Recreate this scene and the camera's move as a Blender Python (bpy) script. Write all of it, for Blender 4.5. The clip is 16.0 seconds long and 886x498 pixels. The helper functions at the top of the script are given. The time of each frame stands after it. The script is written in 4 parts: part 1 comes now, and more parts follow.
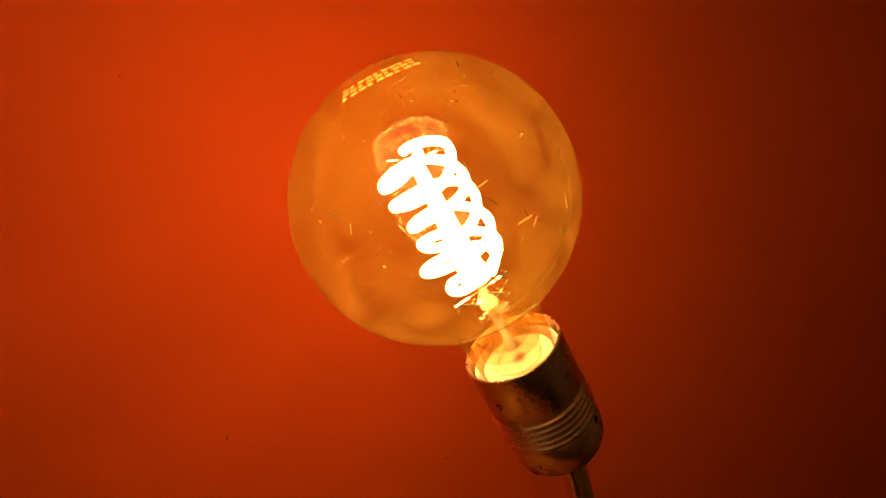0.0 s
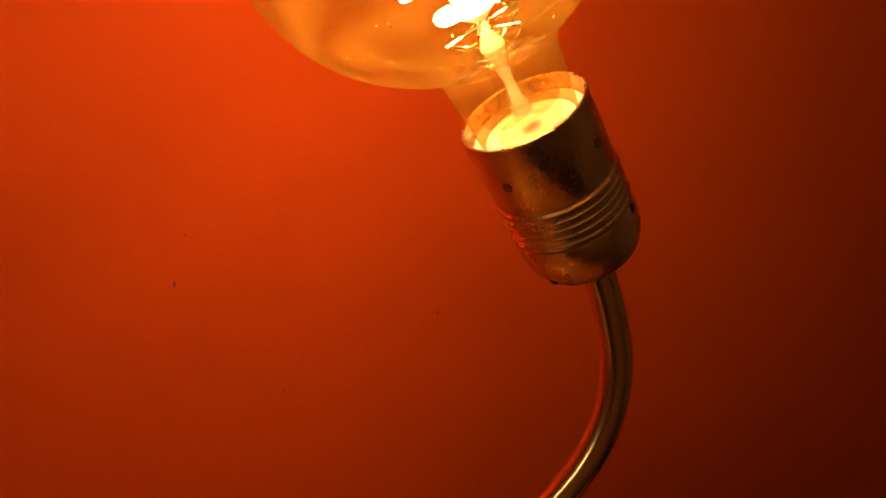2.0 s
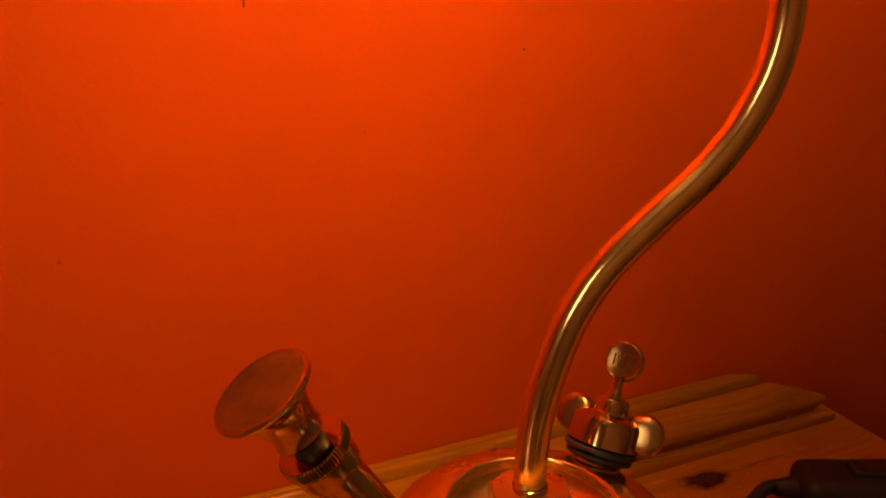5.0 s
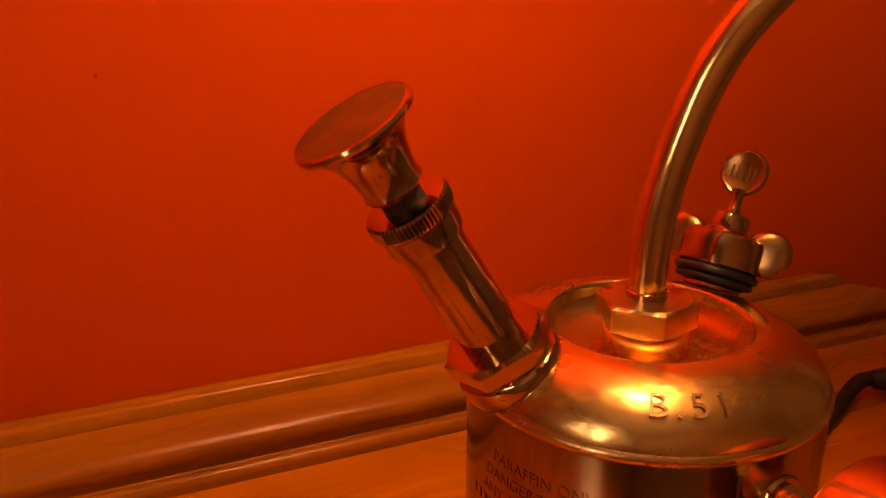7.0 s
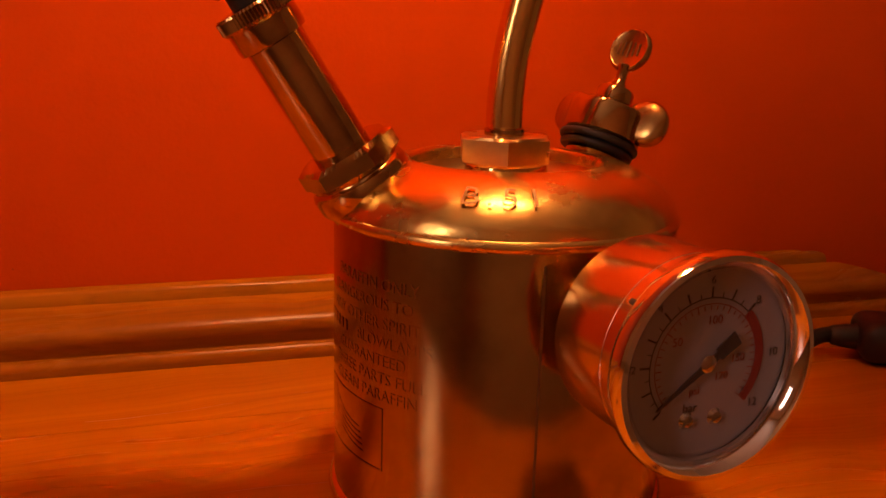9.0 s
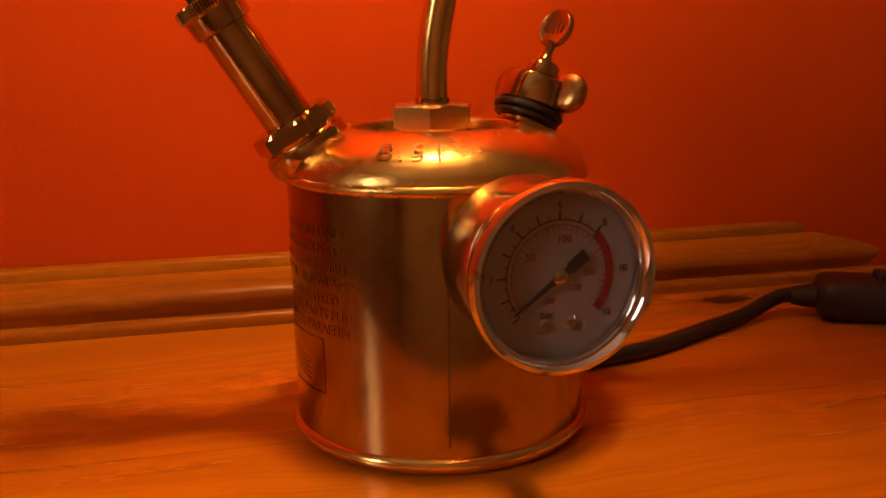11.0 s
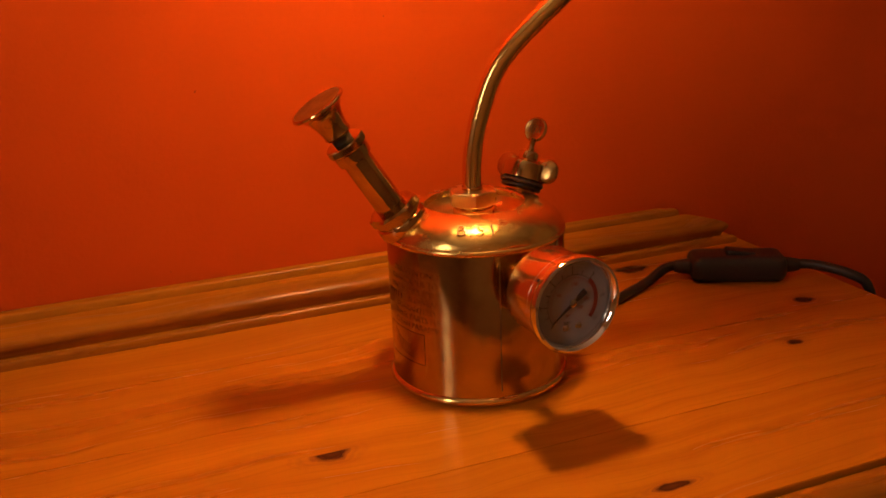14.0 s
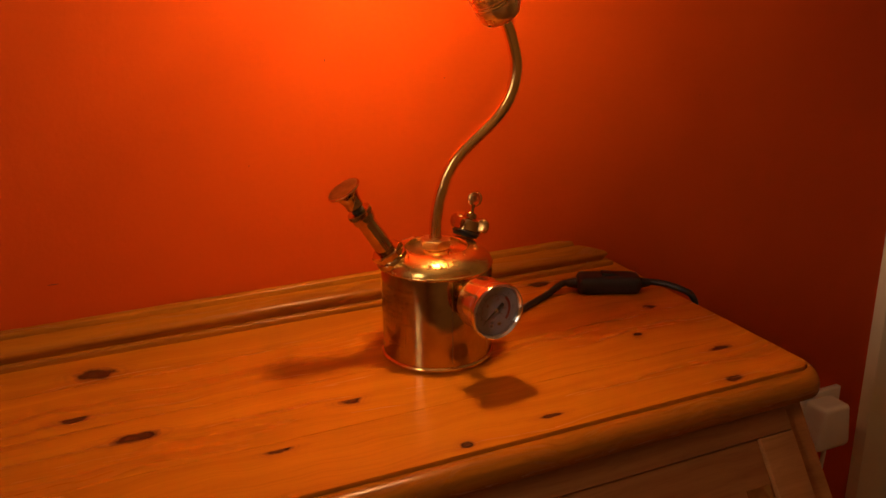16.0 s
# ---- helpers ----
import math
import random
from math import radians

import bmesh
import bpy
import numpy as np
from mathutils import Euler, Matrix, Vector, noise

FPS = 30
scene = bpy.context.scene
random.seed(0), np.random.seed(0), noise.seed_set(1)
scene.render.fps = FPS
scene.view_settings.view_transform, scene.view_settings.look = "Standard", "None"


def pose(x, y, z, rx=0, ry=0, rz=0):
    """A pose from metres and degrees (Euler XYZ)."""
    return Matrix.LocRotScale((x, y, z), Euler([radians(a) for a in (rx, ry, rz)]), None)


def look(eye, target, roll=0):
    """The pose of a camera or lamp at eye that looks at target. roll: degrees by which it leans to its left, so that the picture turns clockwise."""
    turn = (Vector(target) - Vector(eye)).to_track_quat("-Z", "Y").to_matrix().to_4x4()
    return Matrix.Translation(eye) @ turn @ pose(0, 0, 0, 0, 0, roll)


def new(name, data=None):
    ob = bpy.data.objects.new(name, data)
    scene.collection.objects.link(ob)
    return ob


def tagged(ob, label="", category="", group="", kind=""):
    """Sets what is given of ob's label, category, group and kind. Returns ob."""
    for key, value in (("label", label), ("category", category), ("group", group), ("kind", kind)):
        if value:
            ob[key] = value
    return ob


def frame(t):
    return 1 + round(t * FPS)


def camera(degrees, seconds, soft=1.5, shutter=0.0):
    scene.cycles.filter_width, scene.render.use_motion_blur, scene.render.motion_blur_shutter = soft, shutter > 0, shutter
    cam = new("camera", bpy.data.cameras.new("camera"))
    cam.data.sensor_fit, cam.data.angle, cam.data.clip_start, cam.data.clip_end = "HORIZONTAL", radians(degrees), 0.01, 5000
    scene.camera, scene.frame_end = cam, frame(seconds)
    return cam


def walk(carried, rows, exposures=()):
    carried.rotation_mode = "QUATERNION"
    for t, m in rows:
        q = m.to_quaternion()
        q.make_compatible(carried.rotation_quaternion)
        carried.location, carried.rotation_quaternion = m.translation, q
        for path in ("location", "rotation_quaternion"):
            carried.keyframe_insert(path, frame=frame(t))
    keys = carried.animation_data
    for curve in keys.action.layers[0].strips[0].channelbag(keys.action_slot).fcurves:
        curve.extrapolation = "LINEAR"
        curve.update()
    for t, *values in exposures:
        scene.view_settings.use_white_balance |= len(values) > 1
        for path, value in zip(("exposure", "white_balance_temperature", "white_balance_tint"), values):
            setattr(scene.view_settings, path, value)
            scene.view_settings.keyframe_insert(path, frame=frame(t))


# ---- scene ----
PATH = [
    (0, pose(-0.1266, -0.3049, 0.4227, 80.58, -3.10, -22.86)),
    (0.5, pose(-0.1195, -0.3062, 0.4149, 79.69, -3.15, -23.06)),
    (1, pose(-0.1098, -0.2855, 0.3971, 78.84, -2.95, -23.36)),
    (1.5, pose(-0.1063, -0.2592, 0.3757, 77.66, -2.77, -23.19)),
    (2, pose(-0.0964, -0.2410, 0.3569, 76.09, -2.15, -23.81)),
    (2.5, pose(-0.0815, -0.2379, 0.3439, 74.78, -1.48, -24.56)),
    (3, pose(-0.0775, -0.2343, 0.3275, 73.20, -0.47, -24.99)),
    (3.5, pose(-0.0818, -0.2288, 0.3115, 71.33, 0.37, -25.75)),
    (4, pose(-0.0921, -0.2221, 0.2941, 71.49, 0.33, -25.59)),
    (4.5, pose(-0.1087, -0.2190, 0.2889, 70.38, 0.26, -25.01)),
    (5, pose(-0.1278, -0.2120, 0.2723, 70.37, 0.32, -24.77)),
    (7.5, pose(-0.1447, -0.1847, 0.1788, 71.10, -0.74, -23.37)),
    (8, pose(-0.1390, -0.2009, 0.1601, 73.87, -1.01, -22.16)),
    (8.5, pose(-0.1226, -0.2236, 0.1446, 75.66, -0.67, -19.43)),
    (9, pose(-0.0935, -0.2427, 0.1333, 76.51, -1.47, -16.91)),
    (9.5, pose(-0.0661, -0.2480, 0.1223, 77.87, -1.01, -14.83)),
    (9.7, pose(-0.0598, -0.2542, 0.1208, 77.92, -1.03, -14.03)),
    (11.8, pose(-0.0738, -0.3196, 0.1338, 76.63, 1.47, -12.78)),
    (12, pose(-0.0864, -0.3274, 0.1411, 76.27, 1.83, -13.43)),
    (12.5, pose(-0.1045, -0.3477, 0.1519, 75.02, 2.39, -15.58)),
    (13, pose(-0.1369, -0.3722, 0.1759, 73.87, 2.65, -17.77)),
    (13.5, pose(-0.1573, -0.4029, 0.1991, 72.80, 2.53, -19.78)),
    (14, pose(-0.1867, -0.4440, 0.2302, 71.70, 2.23, -21.40)),
    (14.5, pose(-0.2111, -0.4900, 0.2585, 70.66, 1.23, -22.85)),
    (15, pose(-0.2471, -0.5376, 0.2839, 70.35, 0.88, -24.08)),
    (15.5, pose(-0.2804, -0.6069, 0.3179, 70.36, 0.67, -24.41)),
    (16, pose(-0.3132, -0.6894, 0.3518, 71.24, 0.42, -25.01)),
]
cam = camera(51.55, 16.0, soft=1.6)
EXPOSURES = [(0, -0.85, 6500, 10), (0.5, -0.85, 6500, 10), (1.5, -0.75, 6500, 10), (2.0, -0.6, 6500, 11), (2.5, -0.2, 6500, 12), (3.0, 0.05, 6900, 14), (3.5, 0.2, 7000, 14),
             (5, 0.42, 7100, 16), (7.5, 0.55, 7700, 48), (9, 0.70, 7700, 50), (9.7, 0.74, 7600, 44), (12, 0.78, 6500, 8), (16, 0.78, 6500, 8)]
walk(cam, PATH, EXPOSURES)

# ---- light: the lamp's own filament, and dim evening daylight from a window ----
world = bpy.data.worlds.new("evening_sky")
scene.world = world
world.use_nodes = True
sky = world.node_tree.nodes.new("ShaderNodeTexSky")
sky.sky_type, sky.sun_disc = "NISHITA", False
sky.sun_elevation, sky.sun_rotation = radians(3), radians(200)
world.node_tree.links.new(sky.outputs[0], world.node_tree.nodes["Background"].inputs[0])
world.node_tree.nodes["Background"].inputs[1].default_value = 0.05
FILAMENT = 240.0
WINDOW = 3.1
LAMP_COLOUR = (1.0, 0.50, 0.19)

WALL_Y = 0.1516
FLOOR_Z = -0.98
CEIL_Z = 1.42
TABLE_Z = -0.0019
WEST_X, EAST_X, SOUTH_Y = -1.2, 1.7, -1.35


# ---- materials ----
def material(name):
    m = bpy.data.materials.new(name)
    m.use_nodes = True
    t = m.node_tree
    return m, t, t.nodes["Principled BSDF"]


def node(t, kind, **values):
    n = t.nodes.new(kind)
    for k, v in values.items():
        if k in n.inputs:
            n.inputs[k].default_value = v
    return n


def link(t, a, b):
    t.links.new(a, b)


def coords(t, scale=(1, 1, 1)):
    c = t.nodes.new("ShaderNodeTexCoord")
    m = t.nodes.new("ShaderNodeMapping")
    m.inputs["Scale"].default_value = scale
    link(t, c.outputs["Object"], m.inputs[0])
    return m.outputs[0]


def noise_tex(t, vec, scale, detail=4.0, rough=0.55, distortion=0.0):
    n = node(t, "ShaderNodeTexNoise", Scale=scale, Detail=detail, Roughness=rough, Distortion=distortion)
    link(t, vec, n.inputs["Vector"])
    return n.outputs["Fac"]


def ramp(t, fac, *stops):
    r = t.nodes.new("ShaderNodeValToRGB")
    e = r.color_ramp.elements
    while len(e) < len(stops):
        e.new(0.5)
    for el, (p, c) in zip(e, stops):
        el.position = p
        el.color = (*c, 1) if len(c) == 3 else c
    link(t, fac, r.inputs[0])
    return r.outputs[0]


def grey(v):
    return (v, v, v)


def mixed(t, fac, a, b, kind="MIX"):
    n = t.nodes.new("ShaderNodeMix")
    n.data_type, n.blend_type = "RGBA", kind
    for v, s in ((fac, n.inputs[0]), (a, n.inputs[6]), (b, n.inputs[7])):
        if hasattr(v, "is_output"):
            link(t, v, s)
        else:
            s.default_value = v if s.type == "VALUE" else (*v, 1)
    return n.outputs[2]


def maths(t, op, a, b=0.0):
    n = t.nodes.new("ShaderNodeMath")
    n.operation = op
    for v, s in ((a, n.inputs[0]), (b, n.inputs[1])):
        if hasattr(v, "is_output"):
            link(t, v, s)
        else:
            s.default_value = v
    return n.outputs[0]


def bump(t, p, height, strength, distance=0.001):
    b = node(t, "ShaderNodeBump", Strength=strength, Distance=distance)
    link(t, height, b.inputs["Height"])
    link(t, b.outputs[0], p.inputs["Normal"])


def metal(name, colour, dull, rough, stretch=(1, 1, 1), scratch=0.12, stain=0.5, turned=0.0, fine_relief=1.0, dent=22.0):
    m, t, p = material(name)
    v, s = coords(t), coords(t, stretch)
    blotch = noise_tex(t, v, 45.0, 5.0, 0.62)
    fine = noise_tex(t, s, 900.0, 3.0, 0.6)
    spots = noise_tex(t, v, 160.0, 2.0, 0.5)
    base = mixed(t, ramp(t, blotch, (0.42, grey(0)), (0.72, grey(stain))), colour, dull)
    base = mixed(t, ramp(t, spots, (0.72, grey(0)), (0.78, grey(0.5))), base, tuple(c * 0.25 for c in dull))
    link(t, base, p.inputs["Base Color"])
    p.inputs["Metallic"].default_value = 1.0
    if turned:
        tan = t.nodes.new("ShaderNodeTangent")
        tan.direction_type, tan.axis = "RADIAL", "Z"
        link(t, tan.outputs[0], p.inputs["Tangent"])
        p.inputs["Anisotropic"].default_value = turned
    r = maths(t, "ADD", maths(t, "MULTIPLY", blotch, rough * 0.9), rough * 0.45)
    r = maths(t, "ADD", r, maths(t, "MULTIPLY", fine, 0.05))
    link(t, r, p.inputs["Roughness"])
    bump(t, p, maths(t, "ADD", maths(t, "MULTIPLY", fine, fine_relief), maths(t, "MULTIPLY", noise_tex(t, v, dent, 2.0), 2.5)), scratch, 0.0003)
    return m


def plain(name, colour, rough, metallic=0.0, vary=0.15, scale=120.0, relief=0.1):
    m, t, p = material(name)
    n = noise_tex(t, coords(t), scale, 5.0)
    link(t, mixed(t, n, tuple(c * (1 - vary) for c in colour), tuple(min(1, c * (1 + vary)) for c in colour)), p.inputs["Base Color"])
    p.inputs["Roughness"].default_value, p.inputs["Metallic"].default_value = rough, metallic
    bump(t, p, n, relief, 0.0006)
    return m


BRASS = metal("polished_brass", (0.88, 0.60, 0.19), (0.58, 0.34, 0.11), 0.16, stain=0.5)
BRASS_PIPE = metal("polished_pipe_brass", (0.88, 0.60, 0.19), (0.60, 0.37, 0.12), 0.17, scratch=0.12, stain=0.5)
BRASS_DENT = metal("dented_polished_brass", (0.90, 0.62, 0.19), (0.50, 0.29, 0.085), 0.25, (0.3, 0.3, 1.0), scratch=0.9, stain=0.7, fine_relief=0.25, dent=65.0)
BRASS_SOFT = metal("satin_brass", (0.72, 0.48, 0.18), (0.40, 0.23, 0.08), 0.30, stain=0.7)
# tank brass darkened in its colour, in place of dark room reflections
BRASS_BODY = metal("darkened_brushed_brass", (0.46, 0.31, 0.112), (0.26, 0.155, 0.052), 0.135, (1.0, 1.0, 0.12), 0.05, 0.7)
BRASS_OLD = metal("tarnished_brass", (0.62, 0.40, 0.15), (0.28, 0.155, 0.05), 0.10, scratch=0.08, stain=0.8)
BRASS_DULL = metal("dull_brown_brass", (0.34, 0.21, 0.075), (0.16, 0.09, 0.03), 0.40, stain=0.9)
BRASS_FACE = metal("worn_face_brass", (0.34, 0.245, 0.075), (0.17, 0.11, 0.035), 0.42, stain=0.9)
BRASS_CUT = metal("engraved_brass", (0.36, 0.23, 0.08), (0.46, 0.29, 0.10), 0.20, stain=0.8)
BRASS_HOLDER = metal("aged_brass", (0.88, 0.66, 0.29), (0.66, 0.45, 0.18), 0.30, stain=0.4)
# darker, redder brass: the red wall mirrored in the wings, put into colour
BRASS_WING = metal("reddened_dark_brass", (0.56, 0.33, 0.11), (0.30, 0.16, 0.05), 0.24, stain=0.7)
# case chrome carries the orange reflection of wall and wood in its colour
CASE_METAL = metal("orange_tinted_chrome", (0.74, 0.54, 0.36), (0.56, 0.39, 0.25), 0.17, scratch=0.01, stain=0.3)
CHROME = metal("chrome", (0.82, 0.80, 0.77), (0.66, 0.63, 0.58), 0.06, scratch=0.008, stain=0.3)
BLACK_RUBBER = plain("black_rubber", (0.02, 0.019, 0.018), 0.45)
BLACK_PLASTIC = plain("black_plastic", (0.022, 0.021, 0.020), 0.38)
WHITE_PLASTIC = plain("white_plastic", (0.80, 0.79, 0.74), 0.35, vary=0.04)
CREAM_PAINT = plain("cream_gloss_paint", (0.78, 0.70, 0.52), 0.40, vary=0.05, scale=25)
# pale colours for the unseen ceiling and walls, chosen to bounce lamp light
CEILING_WHITE = plain("white_ceiling_paint", (0.86, 0.82, 0.74), 0.9, vary=0.03, scale=8)
PLASTER = plain("cream_bounce_paint", (0.66, 0.49, 0.27), 0.85, vary=0.06, scale=8)
CARPET = plain("brown_carpet", (0.05, 0.035, 0.025), 0.95, vary=0.3, scale=300)
DARK_WOOD = plain("dark_door_wood", (0.10, 0.045, 0.02), 0.45, vary=0.3, scale=30)
ENGRAVED = plain("blackened_engraving", (0.20, 0.12, 0.05), 0.42, 0.8)
# near-black that stands for the shade inside a screw hole
HOLE = plain("painted_hole_shade", (0.03, 0.02, 0.012), 0.6)
# white dial greyed in its colour to look dimly lit
DIAL_DIMMED = plain("dimmed_dial_enamel", (0.44, 0.41, 0.43), 0.5, vary=0.03)
INK_BLACK = plain("dial_black_ink", (0.07, 0.055, 0.05), 0.5)
INK_RED = plain("dial_red_ink", (0.34, 0.045, 0.035), 0.5)
WHITE_CERAMIC = plain("white_ceramic", (0.88, 0.86, 0.80), 0.3, vary=0.05)
IVORY_BOARD = plain("holder_ceramic", (0.80, 0.72, 0.55), 0.5)


def wall_paint():
    m, t, p = material("red_wall_paint")
    v = coords(t)
    big, fine = noise_tex(t, v, 3.0, 4.0), noise_tex(t, v, 260.0, 4.0, 0.6)
    specks = noise_tex(t, v, 190.0, 2.0, 0.4)
    c = mixed(t, ramp(t, big, (0.3, grey(0)), (0.7, grey(1))), (0.62, 0.080, 0.004), (0.54, 0.067, 0.003))
    c = mixed(t, ramp(t, specks, (0.79, grey(0)), (0.82, grey(0.6))), c, (0.10, 0.02, 0.01))
    link(t, c, p.inputs["Base Color"])
    p.inputs["Roughness"].default_value = 0.75
    p.inputs["Specular IOR Level"].default_value = 0.15
    bump(t, p, maths(t, "ADD", fine, maths(t, "MULTIPLY", noise_tex(t, v, 38.0, 3.0), 1.5)), 0.22, 0.0012)
    return m


RED_WALL = wall_paint()
CHIP = plain("dark_paint_chip", (0.20, 0.03, 0.008), 0.8)

# knots of the pine boards: centre x, y, half length, half width
KNOTS = [(-0.1035, -0.0560, 0.0112, 0.0058), (-0.2847, 0.0835, 0.019, 0.0105), (-0.3075, 0.0087, 0.014, 0.007),
         (-0.2682, -0.0415, 0.021, 0.0060), (-0.1753, -0.1058, 0.012, 0.0042), (-0.0488, -0.1580, 0.007, 0.0042),
         (0.2025, -0.1600, 0.011, 0.0050), (0.2352, -0.0005, 0.008, 0.0048), (0.1668, 0.1030, 0.016, 0.007),
         (0.2330, -0.1080, 0.014, 0.0040), (0.183, -0.0504, 0.006, 0.0030), (0.03, -0.148, 0.012, 0.0025)]

# knots cut off along a board joint
CUT_KNOTS = {(-0.1035, -0.0560), (-0.3075, 0.0087), (-0.1753, -0.1058)}


def pine(name, knots=(), light=(0.63, 0.222, 0.010), dark=(0.43, 0.128, 0.006), rough=0.27, along=(1, 1, 1), seedy=0.0, shine=0.3):
    """Varnished pine with the grain along x (stretched by 'along')."""
    m, t, p = material(name)
    c = t.nodes.new("ShaderNodeTexCoord")
    info = t.nodes.new("ShaderNodeObjectInfo")
    warp = noise_tex(t, coords(t, (2.2 * along[0], 2.2 * along[1], 2.2 * along[2])), 2.4, 3.0)
    shift = t.nodes.new("ShaderNodeVectorMath")
    shift.operation = "ADD"
    comb = t.nodes.new("ShaderNodeCombineXYZ")
    link(t, maths(t, "MULTIPLY", info.outputs["Random"], 3.0), comb.inputs[0])
    link(t, maths(t, "ADD", maths(t, "MULTIPLY", warp, 0.05), maths(t, "MULTIPLY", info.outputs["Random"], 1.7)), comb.inputs[1])
    comb.inputs[2].default_value = seedy
    link(t, c.outputs["Object"], shift.inputs[0])
    link(t, comb.outputs[0], shift.inputs[1])
    mp = t.nodes.new("ShaderNodeMapping")
    mp.inputs["Scale"].default_value = (1.6 * along[0], 42 * along[1], 42 * along[2])
    link(t, shift.outputs[0], mp.inputs[0])
    rings = noise_tex(t, mp.outputs[0], 1.0, 6.0, 0.62, 0.6)
    mp2 = t.nodes.new("ShaderNodeMapping")
    mp2.inputs["Scale"].default_value = (12 * along[0], 480 * along[1], 480 * along[2])
    link(t, shift.outputs[0], mp2.inputs[0])
    pores = noise_tex(t, mp2.outputs[0], 1.0, 3.0, 0.6)
    base = mixed(t, ramp(t, rings, (0.34, grey(0)), (0.52, grey(0.38)), (0.74, grey(0.95))), light, dark)
    base = mixed(t, ramp(t, pores, (0.5, grey(0)), (0.76, grey(0.30))), base, tuple(v * 0.55 for v in dark))
    tone = mixed(t, info.outputs["Random"], (0.86, 0.84, 0.80), (1.06, 1.06, 1.06))
    base = mixed(t, 1.0, base, tone, "MULTIPLY")
    if knots:
        wob = noise_tex(t, coords(t), 95.0, 3.0)
        core = halo = None
        for x, y, a, b in knots:
            v1 = t.nodes.new("ShaderNodeVectorMath")
            v1.operation = "SUBTRACT"
            link(t, c.outputs["Object"], v1.inputs[0])
            v1.inputs[1].default_value = (x, y, 0)
            v2 = t.nodes.new("ShaderNodeVectorMath")
            v2.operation = "MULTIPLY"
            link(t, v1.outputs[0], v2.inputs[0])
            v2.inputs[1].default_value = (1 / a, 1 / (1.25 * b), 0)
            v3 = t.nodes.new("ShaderNodeVectorMath")
            v3.operation = "LENGTH"
            link(t, v2.outputs[0], v3.inputs[0])
            d = maths(t, "ADD", v3.outputs["Value"], maths(t, "MULTIPLY", maths(t, "SUBTRACT", wob, 0.5), 1.1))
            if (x, y) in CUT_KNOTS:
                v4 = t.nodes.new("ShaderNodeVectorMath")
                v4.operation = "DOT_PRODUCT"
                link(t, v2.outputs[0], v4.inputs[0])
                v4.inputs[1].default_value = (0, 1, 0)
                d = maths(t, "MAXIMUM", d, maths(t, "ADD", maths(t, "MULTIPLY", v4.outputs["Value"], 3.0), 0.25))
            core = d if core is None else maths(t, "MINIMUM", core, d)
        ringed = maths(t, "MULTIPLY", maths(t, "ADD", maths(t, "SINE", maths(t, "MULTIPLY", core, 16.0)), 1.0), 0.5)
        base = mixed(t, ramp(t, core, (0.0, grey(0.75)), (0.95, grey(0.5)), (1.0, grey(0))), base, (0.25, 0.075, 0.016))
        halo = maths(t, "MULTIPLY", ramp(t, maths(t, "MULTIPLY", core, 0.4), (0.30, grey(1)), (0.85, grey(0))), maths(t, "ADD", maths(t, "MULTIPLY", ringed, 0.35), 0.15))
        base = mixed(t, halo, base, (0.26, 0.085, 0.02))
        base = mixed(t, ramp(t, core, (0.0, grey(0.8)), (0.62, grey(0.95)), (0.85, grey(0))), base, (0.040, 0.011, 0.004))
    link(t, base, p.inputs["Base Color"])
    rr = maths(t, "ADD", maths(t, "MULTIPLY", rings, 0.16), rough - 0.05)
    link(t, rr, p.inputs["Roughness"])
    p.inputs["Specular IOR Level"].default_value = shine
    bump(t, p, maths(t, "ADD", pores, maths(t, "MULTIPLY", rings, 0.8)), 0.07, 0.0006)
    return m


PINE_TOP = pine("knotty_pine", KNOTS, rough=0.23, shine=0.42)
PINE_MOULD = pine("pine_moulding", (), (0.46, 0.165, 0.009), (0.17, 0.048, 0.005), 0.24, seedy=0.3, shine=0.26)
PINE_FRONT = pine("pine_front", (), (0.45, 0.20, 0.06), (0.27, 0.10, 0.025), 0.36, seedy=0.7)


def sheen(t, low, high):
    """Gloss that grows towards grazing sight."""
    w = node(t, "ShaderNodeLayerWeight", Blend=0.5)
    return maths(t, "ADD", maths(t, "MULTIPLY", maths(t, "POWER", w.outputs["Facing"], 4.0), high), low)


def amber_glass():
    m, t, p = material("amber_glass")
    t.nodes.remove(p)
    out = t.nodes["Material Output"]
    clear = node(t, "ShaderNodeBsdfTransparent")
    clear.inputs[0].default_value = (0.80, 0.67, 0.40, 1)
    gloss = node(t, "ShaderNodeBsdfGlossy", Roughness=0.04)
    milk = node(t, "ShaderNodeBsdfTranslucent")
    v = coords(t)
    dust = noise_tex(t, v, 620.0, 2.0, 0.5)
    cloud = noise_tex(t, v, 48.0, 7.0, 0.72, 0.8)
    milk.inputs[0].default_value = (0.78, 0.50, 0.06, 1)
    mix1, mix2 = t.nodes.new("ShaderNodeMixShader"), t.nodes.new("ShaderNodeMixShader")
    amount = maths(t, "ADD", ramp(t, cloud, (0.32, grey(0.010)), (0.70, grey(0.055))), ramp(t, dust, (0.70, grey(0)), (0.76, grey(0.16))))
    link(t, amount, mix1.inputs[0])
    link(t, clear.outputs[0], mix1.inputs[1])
    link(t, milk.outputs[0], mix1.inputs[2])
    link(t, sheen(t, 0.006, 0.5), mix2.inputs[0])
    link(t, mix1.outputs[0], mix2.inputs[1])
    link(t, gloss.outputs[0], mix2.inputs[2])
    link(t, mix2.outputs[0], out.inputs[0])
    return m


